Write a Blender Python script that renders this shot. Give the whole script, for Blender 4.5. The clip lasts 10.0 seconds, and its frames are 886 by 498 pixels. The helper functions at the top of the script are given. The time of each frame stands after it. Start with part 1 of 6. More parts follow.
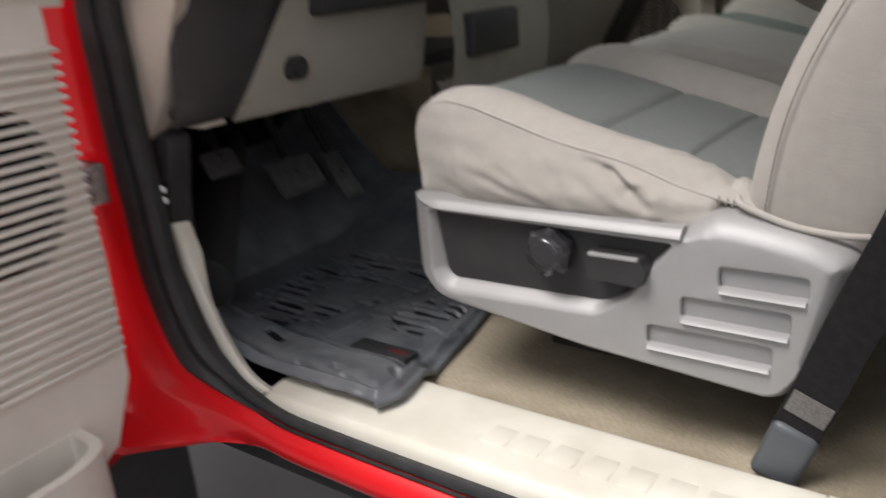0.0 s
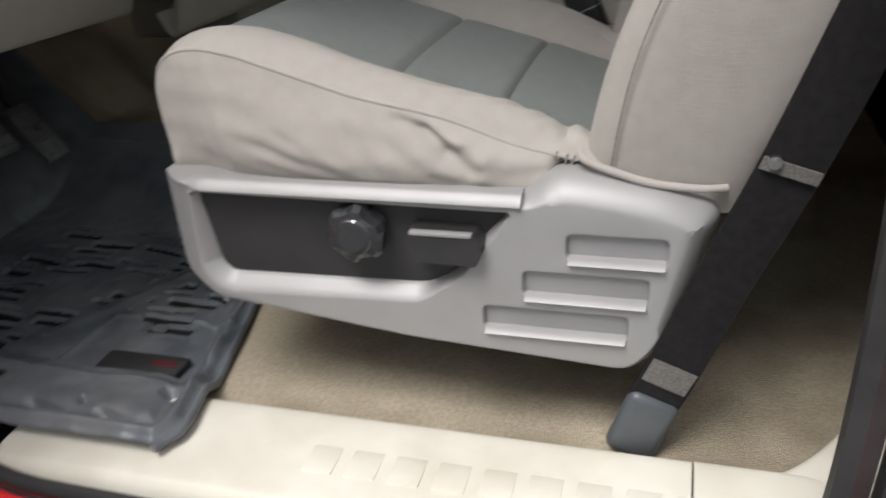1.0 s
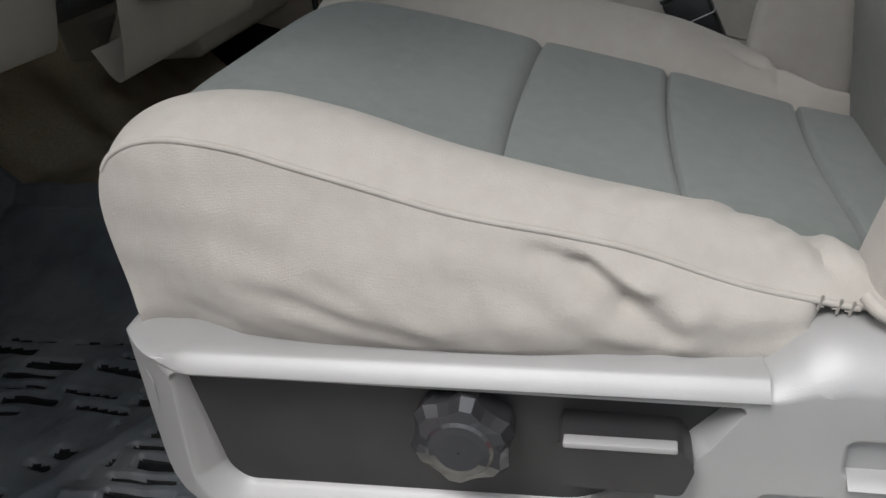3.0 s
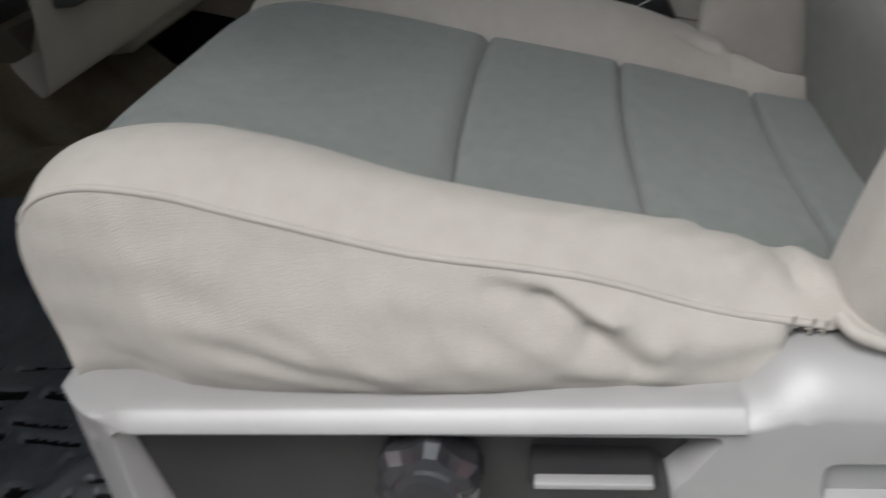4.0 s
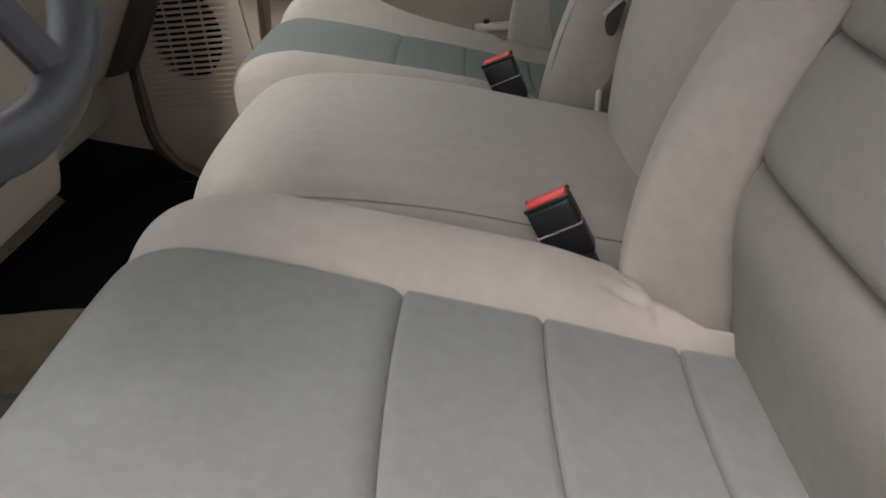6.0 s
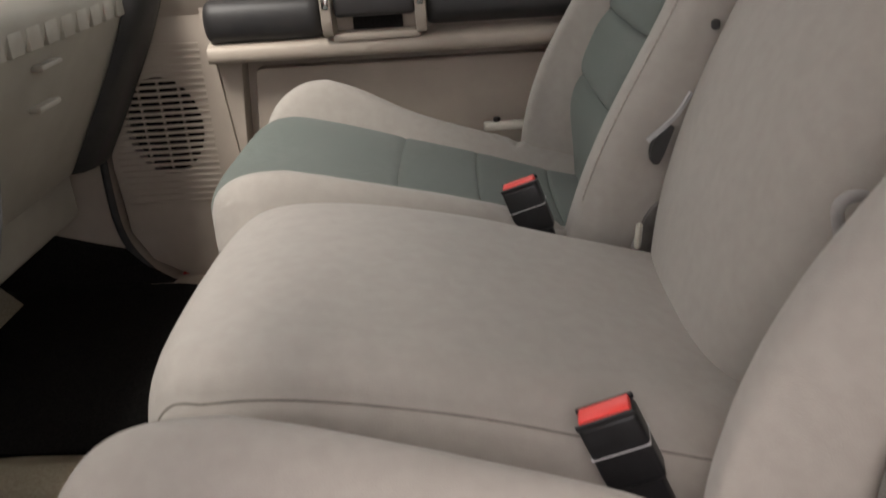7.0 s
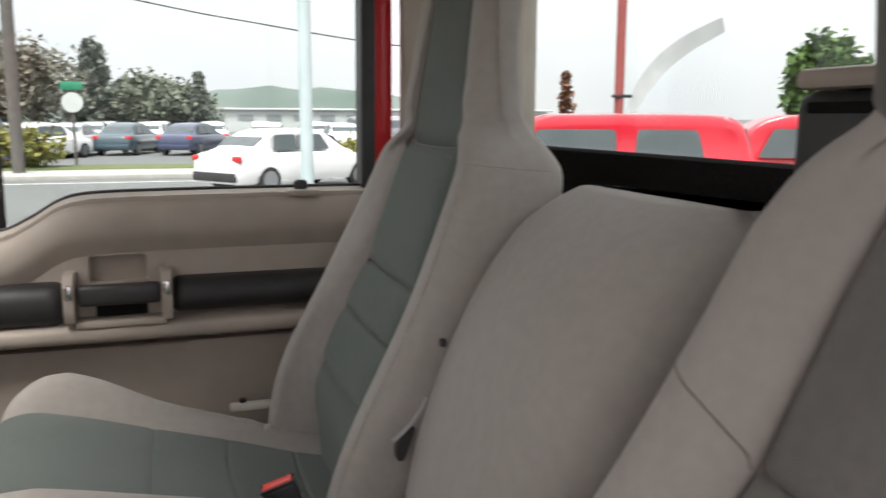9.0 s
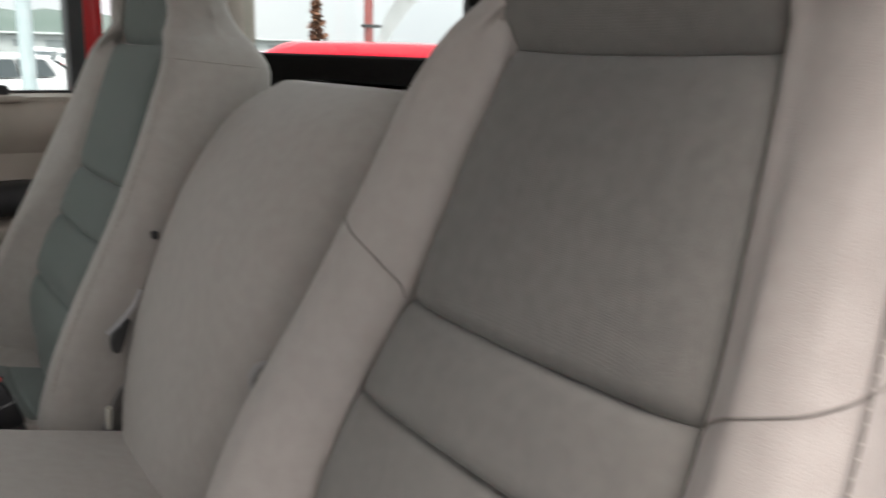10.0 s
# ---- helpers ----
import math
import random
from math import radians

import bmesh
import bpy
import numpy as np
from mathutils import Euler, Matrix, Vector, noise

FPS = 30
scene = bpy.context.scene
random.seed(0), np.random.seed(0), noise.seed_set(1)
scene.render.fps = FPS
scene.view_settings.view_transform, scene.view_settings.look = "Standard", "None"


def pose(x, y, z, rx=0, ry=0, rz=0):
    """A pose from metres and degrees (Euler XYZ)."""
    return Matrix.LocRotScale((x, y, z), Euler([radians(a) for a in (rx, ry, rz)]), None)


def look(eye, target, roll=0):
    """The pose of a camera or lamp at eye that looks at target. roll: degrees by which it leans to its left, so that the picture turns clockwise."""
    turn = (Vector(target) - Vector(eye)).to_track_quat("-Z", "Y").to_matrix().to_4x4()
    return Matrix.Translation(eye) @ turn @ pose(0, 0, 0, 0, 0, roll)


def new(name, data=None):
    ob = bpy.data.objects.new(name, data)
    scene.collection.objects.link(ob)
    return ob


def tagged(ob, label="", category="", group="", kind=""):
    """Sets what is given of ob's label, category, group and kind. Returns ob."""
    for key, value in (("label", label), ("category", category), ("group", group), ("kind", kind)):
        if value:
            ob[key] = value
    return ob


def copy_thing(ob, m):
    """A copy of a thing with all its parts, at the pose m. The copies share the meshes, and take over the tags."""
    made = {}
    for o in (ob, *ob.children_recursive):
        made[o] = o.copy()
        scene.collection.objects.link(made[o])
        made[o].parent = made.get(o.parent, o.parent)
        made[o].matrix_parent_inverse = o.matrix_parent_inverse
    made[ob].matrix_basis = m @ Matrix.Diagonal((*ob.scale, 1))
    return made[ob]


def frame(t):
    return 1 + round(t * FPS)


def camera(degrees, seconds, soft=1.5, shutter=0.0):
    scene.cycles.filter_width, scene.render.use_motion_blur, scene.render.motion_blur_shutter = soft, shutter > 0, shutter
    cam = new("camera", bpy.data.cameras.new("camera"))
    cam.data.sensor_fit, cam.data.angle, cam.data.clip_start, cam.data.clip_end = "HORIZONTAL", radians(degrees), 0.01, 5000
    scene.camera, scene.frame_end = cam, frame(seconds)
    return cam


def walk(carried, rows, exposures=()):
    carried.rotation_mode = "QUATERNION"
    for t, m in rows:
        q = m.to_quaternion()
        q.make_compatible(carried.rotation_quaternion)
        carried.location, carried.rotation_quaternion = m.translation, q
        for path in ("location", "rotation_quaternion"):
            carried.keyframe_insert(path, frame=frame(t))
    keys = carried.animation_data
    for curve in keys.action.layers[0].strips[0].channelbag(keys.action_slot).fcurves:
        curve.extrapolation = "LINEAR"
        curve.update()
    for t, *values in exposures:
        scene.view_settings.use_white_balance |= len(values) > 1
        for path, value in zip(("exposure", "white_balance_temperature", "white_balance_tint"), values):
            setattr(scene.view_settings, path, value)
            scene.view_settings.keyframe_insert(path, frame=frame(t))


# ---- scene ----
cam = camera(56.5, 10.0, soft=1.5, shutter=0.5)
PATH = [
    (0, (0.249, -0.813, 1.452), (-0.921, 0.674, 0.805), -5.0),
    (0.2, (0.183, -0.785, 1.465), (-0.822, 0.763, 0.695), -3.9),
    (0.5, (0.134, -0.741, 1.442), (-0.724, 0.873, 0.631), -4.0),
    (1, (0.084, -0.685, 1.459), (-0.454, 1.021, 0.564), -4.0),
    (1.5, (-0.008, -0.655, 1.477), (-0.288, 1.114, 0.587), -3.5),
    (2, (-0.061, -0.544, 1.456), (-0.337, 1.224, 0.564), -3.4),
    (2.5, (-0.098, -0.414, 1.436), (-0.477, 1.317, 0.508), -4.6),
    (2.7, (-0.103, -0.403, 1.436), (-0.528, 1.321, 0.516), -5.3),
    (3.8, (-0.12, -0.366, 1.449), (-0.516, 1.321, 0.45), -8.1),
    (4, (-0.111, -0.356, 1.454), (-0.449, 1.337, 0.444), -7.9),
    (4.5, (-0.088, -0.348, 1.471), (-0.239, 1.369, 0.456), -7.0),
    (5, (-0.085, -0.314, 1.521), (-0.228, 1.43, 0.552), -6.7),
    (5.2, (-0.096, -0.308, 1.54), (-0.228, 1.457, 0.608), -4.7),
    (6.3, (-0.121, -0.156, 1.573), (-0.21, 1.626, 0.67), -5.1),
    (6.5, (-0.126, -0.103, 1.58), (-0.21, 1.692, 0.703), -4.3),
    (7, (-0.147, -0.029, 1.602), (-0.208, 1.798, 0.791), -3.9),
    (7.5, (-0.175, -0.014, 1.64), (-0.133, 1.848, 0.913), -3.7),
    (8, (-0.185, -0.043, 1.683), (0.098, 1.86, 1.136), -1.7),
    (8.2, (-0.193, -0.058, 1.694), (0.175, 1.849, 1.215), -1.1),
    (8.5, (-0.201, -0.072, 1.705), (0.256, 1.836, 1.316), -0.4),
    (9, (-0.196, -0.101, 1.723), (0.433, 1.771, 1.409), 0.2),
    (9.5, (-0.182, -0.15, 1.688), (0.701, 1.601, 1.292), 0.6),
    (10, (-0.174, -0.194, 1.682), (0.957, 1.389, 1.217), 1.3),
]
EXPOSURES = [(0, -0.32, 6450, 13), (2.5, -0.36, 6200, 10), (4.0, -0.36, 6200, 10), (4.5, -0.31, 6150, 10), (5.0, 0.07, 6200, 10), (6.3, 0.49, 6850, 20),
             (7.5, 0.79, 7000, 21), (8.5, 0.34, 6800, 20), (9.0, 0.36, 6700, 21), (9.5, 0.14, 6850, 22), (10, 0.40, 6600, 18)]
walk(cam, [(t, look(eye, target, roll)) for t, eye, target, roll in PATH], EXPOSURES)

# ---- light ----
world = bpy.data.worlds.new("overcast")
scene.world = world
world.use_nodes = True
wn = world.node_tree.nodes
sky = wn.new("ShaderNodeTexSky")
sky.sky_type, sky.sun_disc = "NISHITA", False
sky.sun_elevation, sky.sun_rotation = radians(61), radians(205)
sky.air_density, sky.dust_density, sky.ozone_density = 1.0, 4.0, 1.0
# cloud cover: a bright even white deck mixed over the blue
coord = wn.new("ShaderNodeTexCoord")
cloud = wn.new("ShaderNodeTexNoise")
cloud.inputs["Scale"].default_value, cloud.inputs["Detail"].default_value = 2.2, 5
cramp = wn.new("ShaderNodeValToRGB")
cramp.color_ramp.elements[0].color, cramp.color_ramp.elements[1].color = (8.6, 9.0, 9.3, 1), (11.0, 11.1, 11.0, 1)
cramp.color_ramp.elements[0].position, cramp.color_ramp.elements[1].position = 0.35, 0.65
cmix = wn.new("ShaderNodeMixRGB")
cmix.inputs["Fac"].default_value = 0.88
wl = world.node_tree.links
wl.new(coord.outputs["Generated"], cloud.inputs["Vector"])
wl.new(cloud.outputs["Fac"], cramp.inputs["Fac"])
wl.new(sky.outputs["Color"], cmix.inputs["Color1"])
# an overcast deck is brightest overhead
up = wn.new("ShaderNodeSeparateXYZ")
gain = wn.new("ShaderNodeMapRange")
gain.inputs["From Min"].default_value, gain.inputs["To Min"].default_value, gain.inputs["To Max"].default_value = 0.0, 0.72, 1.6
deck = wn.new("ShaderNodeMixRGB")
deck.blend_type = "MULTIPLY"
deck.inputs["Fac"].default_value = 1.0
wl.new(coord.outputs["Generated"], up.inputs["Vector"])
wl.new(up.outputs["Z"], gain.inputs["Value"])
wl.new(cramp.outputs["Color"], deck.inputs["Color1"])
wl.new(gain.outputs["Result"], deck.inputs["Color2"])
wl.new(deck.outputs["Color"], cmix.inputs["Color2"])
wl.new(cmix.outputs["Color"], wn["Background"].inputs["Color"])
wn["Background"].inputs["Strength"].default_value = 0.135

sun = new("sun", bpy.data.lights.new("sun", "SUN"))
sun.data.energy, sun.data.angle, sun.data.color = 5.0, radians(28), (1.0, 0.97, 0.93)
sun.matrix_world = look((-1.7, -3.6, 8.2), (0, 0, 1))


# ---- materials ----
def mat(name, base, base2=None, rough=0.6, metal=0.0, scale=30.0, bump=0.0, bump_scale=400.0, spec=0.5, coat=0.0, stain=None,
        stain_scale=4.0, stain_amount=0.5, weave=0.0, weave_scale=900.0, per_object=0.0):
    """A surface with grain at one scale, wear or stains at a larger one, and relief."""
    m = bpy.data.materials.new(name)
    m.use_nodes = True
    n, l = m.node_tree.nodes, m.node_tree.links
    b = n["Principled BSDF"]
    tc = n.new("ShaderNodeTexCoord")
    n1 = n.new("ShaderNodeTexNoise")
    n1.inputs["Scale"].default_value, n1.inputs["Detail"].default_value = scale, 6
    l.new(tc.outputs["Object"], n1.inputs["Vector"])
    mix = n.new("ShaderNodeMixRGB")
    mix.inputs["Color1"].default_value = (*base, 1)
    mix.inputs["Color2"].default_value = (*(base2 or [c * 0.8 for c in base]), 1)
    r1 = n.new("ShaderNodeMapRange")
    r1.inputs["From Min"].default_value, r1.inputs["From Max"].default_value = 0.35, 0.65
    l.new(n1.outputs["Fac"], r1.inputs["Value"])
    l.new(r1.outputs["Result"], mix.inputs["Fac"])
    colour = mix.outputs["Color"]
    if stain:
        n2 = n.new("ShaderNodeTexNoise")
        n2.inputs["Scale"].default_value, n2.inputs["Detail"].default_value = stain_scale, 4
        l.new(tc.outputs["Object"], n2.inputs["Vector"])
        r2 = n.new("ShaderNodeMapRange")
        r2.inputs["From Min"].default_value, r2.inputs["From Max"].default_value = 0.45, 0.75
        r2.inputs["To Max"].default_value = stain_amount
        l.new(n2.outputs["Fac"], r2.inputs["Value"])
        mix2 = n.new("ShaderNodeMixRGB")
        mix2.inputs["Color2"].default_value = (*stain, 1)
        l.new(r2.outputs["Result"], mix2.inputs["Fac"])
        l.new(colour, mix2.inputs["Color1"])
        colour = mix2.outputs["Color"]
    if per_object:
        info = n.new("ShaderNodeObjectInfo")
        hsv = n.new("ShaderNodeHueSaturation")
        r3 = n.new("ShaderNodeMapRange")
        r3.inputs["To Min"].default_value, r3.inputs["To Max"].default_value = 1 - per_object, 1 + per_object
        l.new(info.outputs["Random"], r3.inputs["Value"])
        l.new(r3.outputs["Result"], hsv.inputs["Value"])
        l.new(colour, hsv.inputs["Color"])
        colour = hsv.outputs["Color"]
    l.new(colour, b.inputs["Base Color"])
    b.inputs["Roughness"].default_value, b.inputs["Metallic"].default_value = rough, metal
    b.inputs["Specular IOR Level"].default_value = spec
    b.inputs["Coat Weight"].default_value = coat
    height = None
    if bump:
        n3 = n.new("ShaderNodeTexNoise")
        n3.inputs["Scale"].default_value, n3.inputs["Detail"].default_value = bump_scale, 3
        l.new(tc.outputs["Object"], n3.inputs["Vector"])
        height = n3.outputs["Fac"]
        bp = n.new("ShaderNodeBump")
        bp.inputs["Strength"].default_value, bp.inputs["Distance"].default_value = bump, 0.002
        l.new(height, bp.inputs["Height"])
        l.new(bp.outputs["Normal"], b.inputs["Normal"])
    if weave:
        w1, w2 = n.new("ShaderNodeTexWave"), n.new("ShaderNodeTexWave")
        w1.bands_direction, w2.bands_direction = "X", "Y"
        for w in (w1, w2):
            w.inputs["Scale"].default_value, w.inputs["Distortion"].default_value = weave_scale, 1.5
            l.new(tc.outputs["Object"], w.inputs["Vector"])
        add = n.new("ShaderNodeMath")
        l.new(w1.outputs["Fac"], add.inputs[0])
        l.new(w2.outputs["Fac"], add.inputs[1])
        bw = n.new("ShaderNodeBump")
        bw.inputs["Strength"].default_value, bw.inputs["Distance"].default_value = weave, 0.001
        l.new(add.outputs["Value"], bw.inputs["Height"])
        if bump:
            l.new(bp.outputs["Normal"], bw.inputs["Normal"])
        l.new(bw.outputs["Normal"], b.inputs["Normal"])
    return m


def sheen(m, amount):
    m.node_tree.nodes["Principled BSDF"].inputs["Sheen Weight"].default_value = amount
    return m


def glass(name, tint=(0.9, 0.95, 0.93), rough=0.0):
    m = bpy.data.materials.new(name)
    m.use_nodes = True
    n, l = m.node_tree.nodes, m.node_tree.links
    n.remove(n["Principled BSDF"])
    t, g, x = n.new("ShaderNodeBsdfTransparent"), n.new("ShaderNodeBsdfGlossy"), n.new("ShaderNodeMixShader")
    f = n.new("ShaderNodeLayerWeight")
    f.inputs["Blend"].default_value = 0.2
    k = n.new("ShaderNodeMath")
    k.operation = "MULTIPLY_ADD"
    k.inputs[1].default_value, k.inputs[2].default_value = 0.12, 0.015
    l.new(f.outputs["Facing"], k.inputs[0])
    t.inputs["Color"].default_value = (*tint, 1)
    g.inputs["Roughness"].default_value = rough
    l.new(k.outputs["Value"], x.inputs["Fac"])
    l.new(t.outputs["BSDF"], x.inputs[1])
    l.new(g.outputs["BSDF"], x.inputs[2])
    l.new(x.outputs["Shader"], n["Material Output"].inputs["Surface"])
    return m


CREAM = sheen(mat("cream_cloth", (0.381, 0.354, 0.321), (0.357, 0.330, 0.298), 0.9, scale=70, bump=0.25, bump_scale=900, spec=0.2,
                  stain=(0.312, 0.283, 0.246), stain_scale=5, stain_amount=0.16, weave=0.12, weave_scale=700), 0.15)
GREEN = sheen(mat("grey_green_cloth", (0.166, 0.180, 0.170), (0.148, 0.160, 0.151), 0.92, scale=90, bump=0.25, bump_scale=900, spec=0.2,
                  stain=(0.178, 0.182, 0.173), stain_scale=6, stain_amount=0.25, weave=0.3, weave_scale=700), 0.2)
GREENER = sheen(mat("green_grey_cloth", (0.116, 0.138, 0.123), (0.101, 0.122, 0.108), 0.92, scale=90, bump=0.25, bump_scale=900, spec=0.2,
                    stain=(0.146, 0.168, 0.153), stain_scale=6, stain_amount=0.25, weave=0.3, weave_scale=700), 0.2)
# Same insert cloth as GREEN; warm light on the back put into its colour
BACKGREY = sheen(mat("warmed_insert_cloth", (0.164, 0.160, 0.143), (0.144, 0.141, 0.126), 0.92, scale=90, bump=0.25, bump_scale=900, spec=0.2,
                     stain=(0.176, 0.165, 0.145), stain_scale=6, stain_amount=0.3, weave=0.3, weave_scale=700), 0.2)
SEAM = mat("dark_seam_thread", (0.23, 0.212, 0.19), rough=0.95, scale=200)
THREAD = mat("pale_stitching", (0.40, 0.37, 0.33), rough=0.9, scale=200)
SILVER = mat("grey_plastic", (0.325, 0.319, 0.315), (0.300, 0.295, 0.291), 0.48, metal=0.2, scale=15, bump=0.12, bump_scale=1500, spec=0.5,
             stain=(0.249, 0.241, 0.232), stain_scale=9, stain_amount=0.3)
BLACKP = mat("black_plastic", (0.022, 0.022, 0.023), (0.030, 0.029, 0.029), 0.5, scale=40, bump=0.15, bump_scale=1500)
DARKP = mat("charcoal_plastic", (0.035, 0.033, 0.034), (0.045, 0.043, 0.043), 0.42, scale=25, bump=0.1, bump_scale=1200)
BUCKLE = mat("buckle_black", (0.012, 0.012, 0.013), (0.018, 0.018, 0.02), 0.4, scale=60, bump=0.1)
RUBBER = mat("black_rubber", (0.020, 0.020, 0.021), (0.034, 0.034, 0.034), 0.55, scale=30, bump=0.2, bump_scale=600)
MATM = mat("moulded_rubber", (0.070, 0.078, 0.088), (0.130, 0.141, 0.153), 0.36, scale=16, bump=0.35, bump_scale=120, spec=0.5,
           stain=(0.19, 0.19, 0.187), stain_scale=7, stain_amount=0.6)
CARPET = mat("tan_carpet", (0.44, 0.385, 0.29), (0.345, 0.295, 0.22), 1.0, scale=260, bump=1.0, bump_scale=650, spec=0.05,
             stain=(0.125, 0.100, 0.066), stain_scale=6, stain_amount=0.8)
DARKCARPET = mat("black_carpet", (0.012, 0.011, 0.011), (0.02, 0.019, 0.018), 1.0, scale=260, bump=0.8, bump_scale=500, spec=0.05)
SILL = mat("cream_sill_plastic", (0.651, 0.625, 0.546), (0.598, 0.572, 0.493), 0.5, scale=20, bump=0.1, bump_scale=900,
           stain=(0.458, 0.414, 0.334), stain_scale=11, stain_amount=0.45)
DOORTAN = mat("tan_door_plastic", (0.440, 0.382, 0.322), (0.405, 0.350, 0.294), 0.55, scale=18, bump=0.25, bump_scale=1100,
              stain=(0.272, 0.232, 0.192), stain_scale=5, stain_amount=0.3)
# DOORTAN's plastic made paler, daylight on the open door put into the colour
DOORLIT = mat("lit_door_plastic", (0.72, 0.68, 0.61), (0.67, 0.63, 0.56), 0.55, scale=18, bump=0.25, bump_scale=1100,
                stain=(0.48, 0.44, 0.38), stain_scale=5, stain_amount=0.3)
DASH = mat("tan_dash_plastic", (0.359, 0.335, 0.289), (0.328, 0.304, 0.261), 0.55, scale=18, bump=0.3, bump_scale=900,
           stain=(0.281, 0.257, 0.218), stain_scale=6, stain_amount=0.3)
RED = mat("red_paint", (0.72, 0.004, 0.009), (0.67, 0.0035, 0.008), 0.40, scale=8, spec=0.35, coat=0.45, stain=(0.42, 0.008, 0.012), stain_scale=3, stain_amount=0.25)
REDBTN = mat("red_button", (0.88, 0.06, 0.05), (0.84, 0.055, 0.045), 0.35, scale=60)
CHROME = mat("chrome", (0.75, 0.75, 0.76), (0.7, 0.7, 0.7), 0.15, metal=1.0, scale=20)
STEEL = mat("worn_steel", (0.42, 0.41, 0.40), (0.3, 0.29, 0.28), 0.38, metal=1.0, scale=60)
BELT = mat("charcoal_webbing", (0.020, 0.019, 0.020), (0.015, 0.014, 0.015), 0.9, spec=0.1, scale=120, bump=0.3, bump_scale=900, weave=0.15, weave_scale=500)
WHITELINE = mat("white_lettering_bars", (0.55, 0.55, 0.55), rough=0.6, scale=50)
GLASS = glass("window_glass")
# unseen windscreen glass, its tint added to cut light into the cab
TINTED = glass("dimming_windscreen_glass", (0.66, 0.71, 0.69))
MIRROR = mat("mirror_glass", (0.9, 0.9, 0.9), (0.9, 0.9, 0.9), 0.02, metal=1.0, scale=5)


# ---- mesh helpers ----
def thing(name, at=(0, 0, 0), label="", category="", group="", kind=""):
    ob = new(name)
    ob.empty_display_size = 0.05
    ob.matrix_basis = Matrix.Translation(at)
    return tagged(ob, label, category, group, kind)


def mesh_of(name, verts, faces, material, smooth=True):
    me = bpy.data.meshes.new(name)
    me.from_pydata([tuple(v) for v in verts], [], [tuple(f) for f in faces])
    me.materials.append(material)
    if smooth:
        me.polygons.foreach_set("use_smooth", [True] * len(me.polygons))
    me.update()
    return me


FLATFACED = set()


def part(name, me, parent=None, label=""):
    """Links a mesh given in world coordinates as one object, under a thing or part if there is one."""
    ob = new(name, me)
    if parent:
        ob.parent = parent
        up = parent.matrix_basis.copy()
        p = parent
        while p.parent:
            up = p.parent.matrix_basis @ p.matrix_parent_inverse @ up
            p = p.parent
        ob.matrix_parent_inverse = up.inverted()
    if me.name.split(".")[0] in FLATFACED:
        ob.modifiers.new("even_normals", "WEIGHTED_NORMAL").keep_sharp = True
    return tagged(ob, label)


def bm_mesh(name, bm, material, smooth_angle=35):
    me = bpy.data.meshes.new(name)
    bmesh.ops.recalc_face_normals(bm, faces=bm.faces)
    for f in bm.faces:
        f.smooth = True
    lim = radians(smooth_angle)
    for e in bm.edges:
        if len(e.link_faces) == 2 and e.calc_face_angle(0) > lim:
            e.smooth = False
    bm.to_mesh(me)
    bm.free()
    me.materials.append(material)
    return me


def box(name, lo, hi, material, bevel=0.004, seg=2, m=None):
    bm = bmesh.new()
    bmesh.ops.create_cube(bm, size=1)
    for v in bm.verts:
        v.co = Vector([(a + b) / 2 + c * (b - a) for a, b, c in zip(lo, hi, v.co)])
    if bevel:
        bmesh.ops.bevel(bm, geom=bm.edges[:], offset=bevel, segments=seg, affect="EDGES", profile=0.5)
    if m is not None:
        bmesh.ops.transform(bm, matrix=m, verts=bm.verts)
    return bm_mesh(name, bm, material)


def arc_corners(pts, r, n=5):
    """Rounds the corners of a closed outline."""
    out, k = [], len(pts)
    rs = r if isinstance(r, (list, tuple)) else [r] * k
    for i in range(k):
        p, a, b = Vector(pts[i]), Vector(pts[i - 1]), Vector(pts[(i + 1) % k])
        da, db = (a - p), (b - p)
        d = min(rs[i], da.length * 0.45, db.length * 0.45)
        s, e = p + da.normalized() * d, p + db.normalized() * d
        if d < 1e-4:
            out.append(p)
            continue
        for j in range(n + 1):
            t = j / n
            out.append((1 - t) ** 2 * s + 2 * t * (1 - t) * p + t * t * e)
    return out


def prism(name, outline, axis, a, b, material, bevel=0.003, seg=2, holes=()):
    """A plate: an outline in the two other axes, from a to b along the axis, with rounded rims."""
    order = {"x": lambda u, v, w: (w, u, v), "y": lambda u, v, w: (u, w, v), "z": lambda u, v, w: (u, v, w)}[axis]
    bm = bmesh.new()
    loops = [outline, *holes]
    if holes:
        edges = []
        for lp in loops:
            vs = [bm.verts.new(order(p[0], p[1], a)) for p in lp]
            edges += [bm.edges.new((vs[i], vs[(i + 1) % len(vs)])) for i in range(len(vs))]
        bmesh.ops.triangle_fill(bm, edges=edges, use_beauty=True, use_dissolve=False)
        faces = bm.faces[:]
    else:
        faces = [bm.faces.new([bm.verts.new(order(p[0], p[1], a)) for p in outline])]
    ret = bmesh.ops.extrude_face_region(bm, geom=faces)
    moved = [g for g in ret["geom"] if isinstance(g, bmesh.types.BMVert)]
    shift = Vector(order(0, 0, b - a))
    for v in moved:
        v.co += shift
    if bevel:
        rims = [e for e in bm.edges if len(e.link_faces) == 2 and e.calc_face_angle(0) > radians(60)]
        side = set()
        for e in rims:
            d = (e.verts[0].co - e.verts[1].co)
            if abs(d["xyz".index(axis)]) < 1e-6:
                side.add(e)
        bmesh.ops.bevel(bm, geom=list(side), offset=bevel, segments=seg, affect="EDGES", profile=0.5, clamp_overlap=True)
    if bevel:
        FLATFACED.add(name)
    return bm_mesh(name, bm, material, 40)


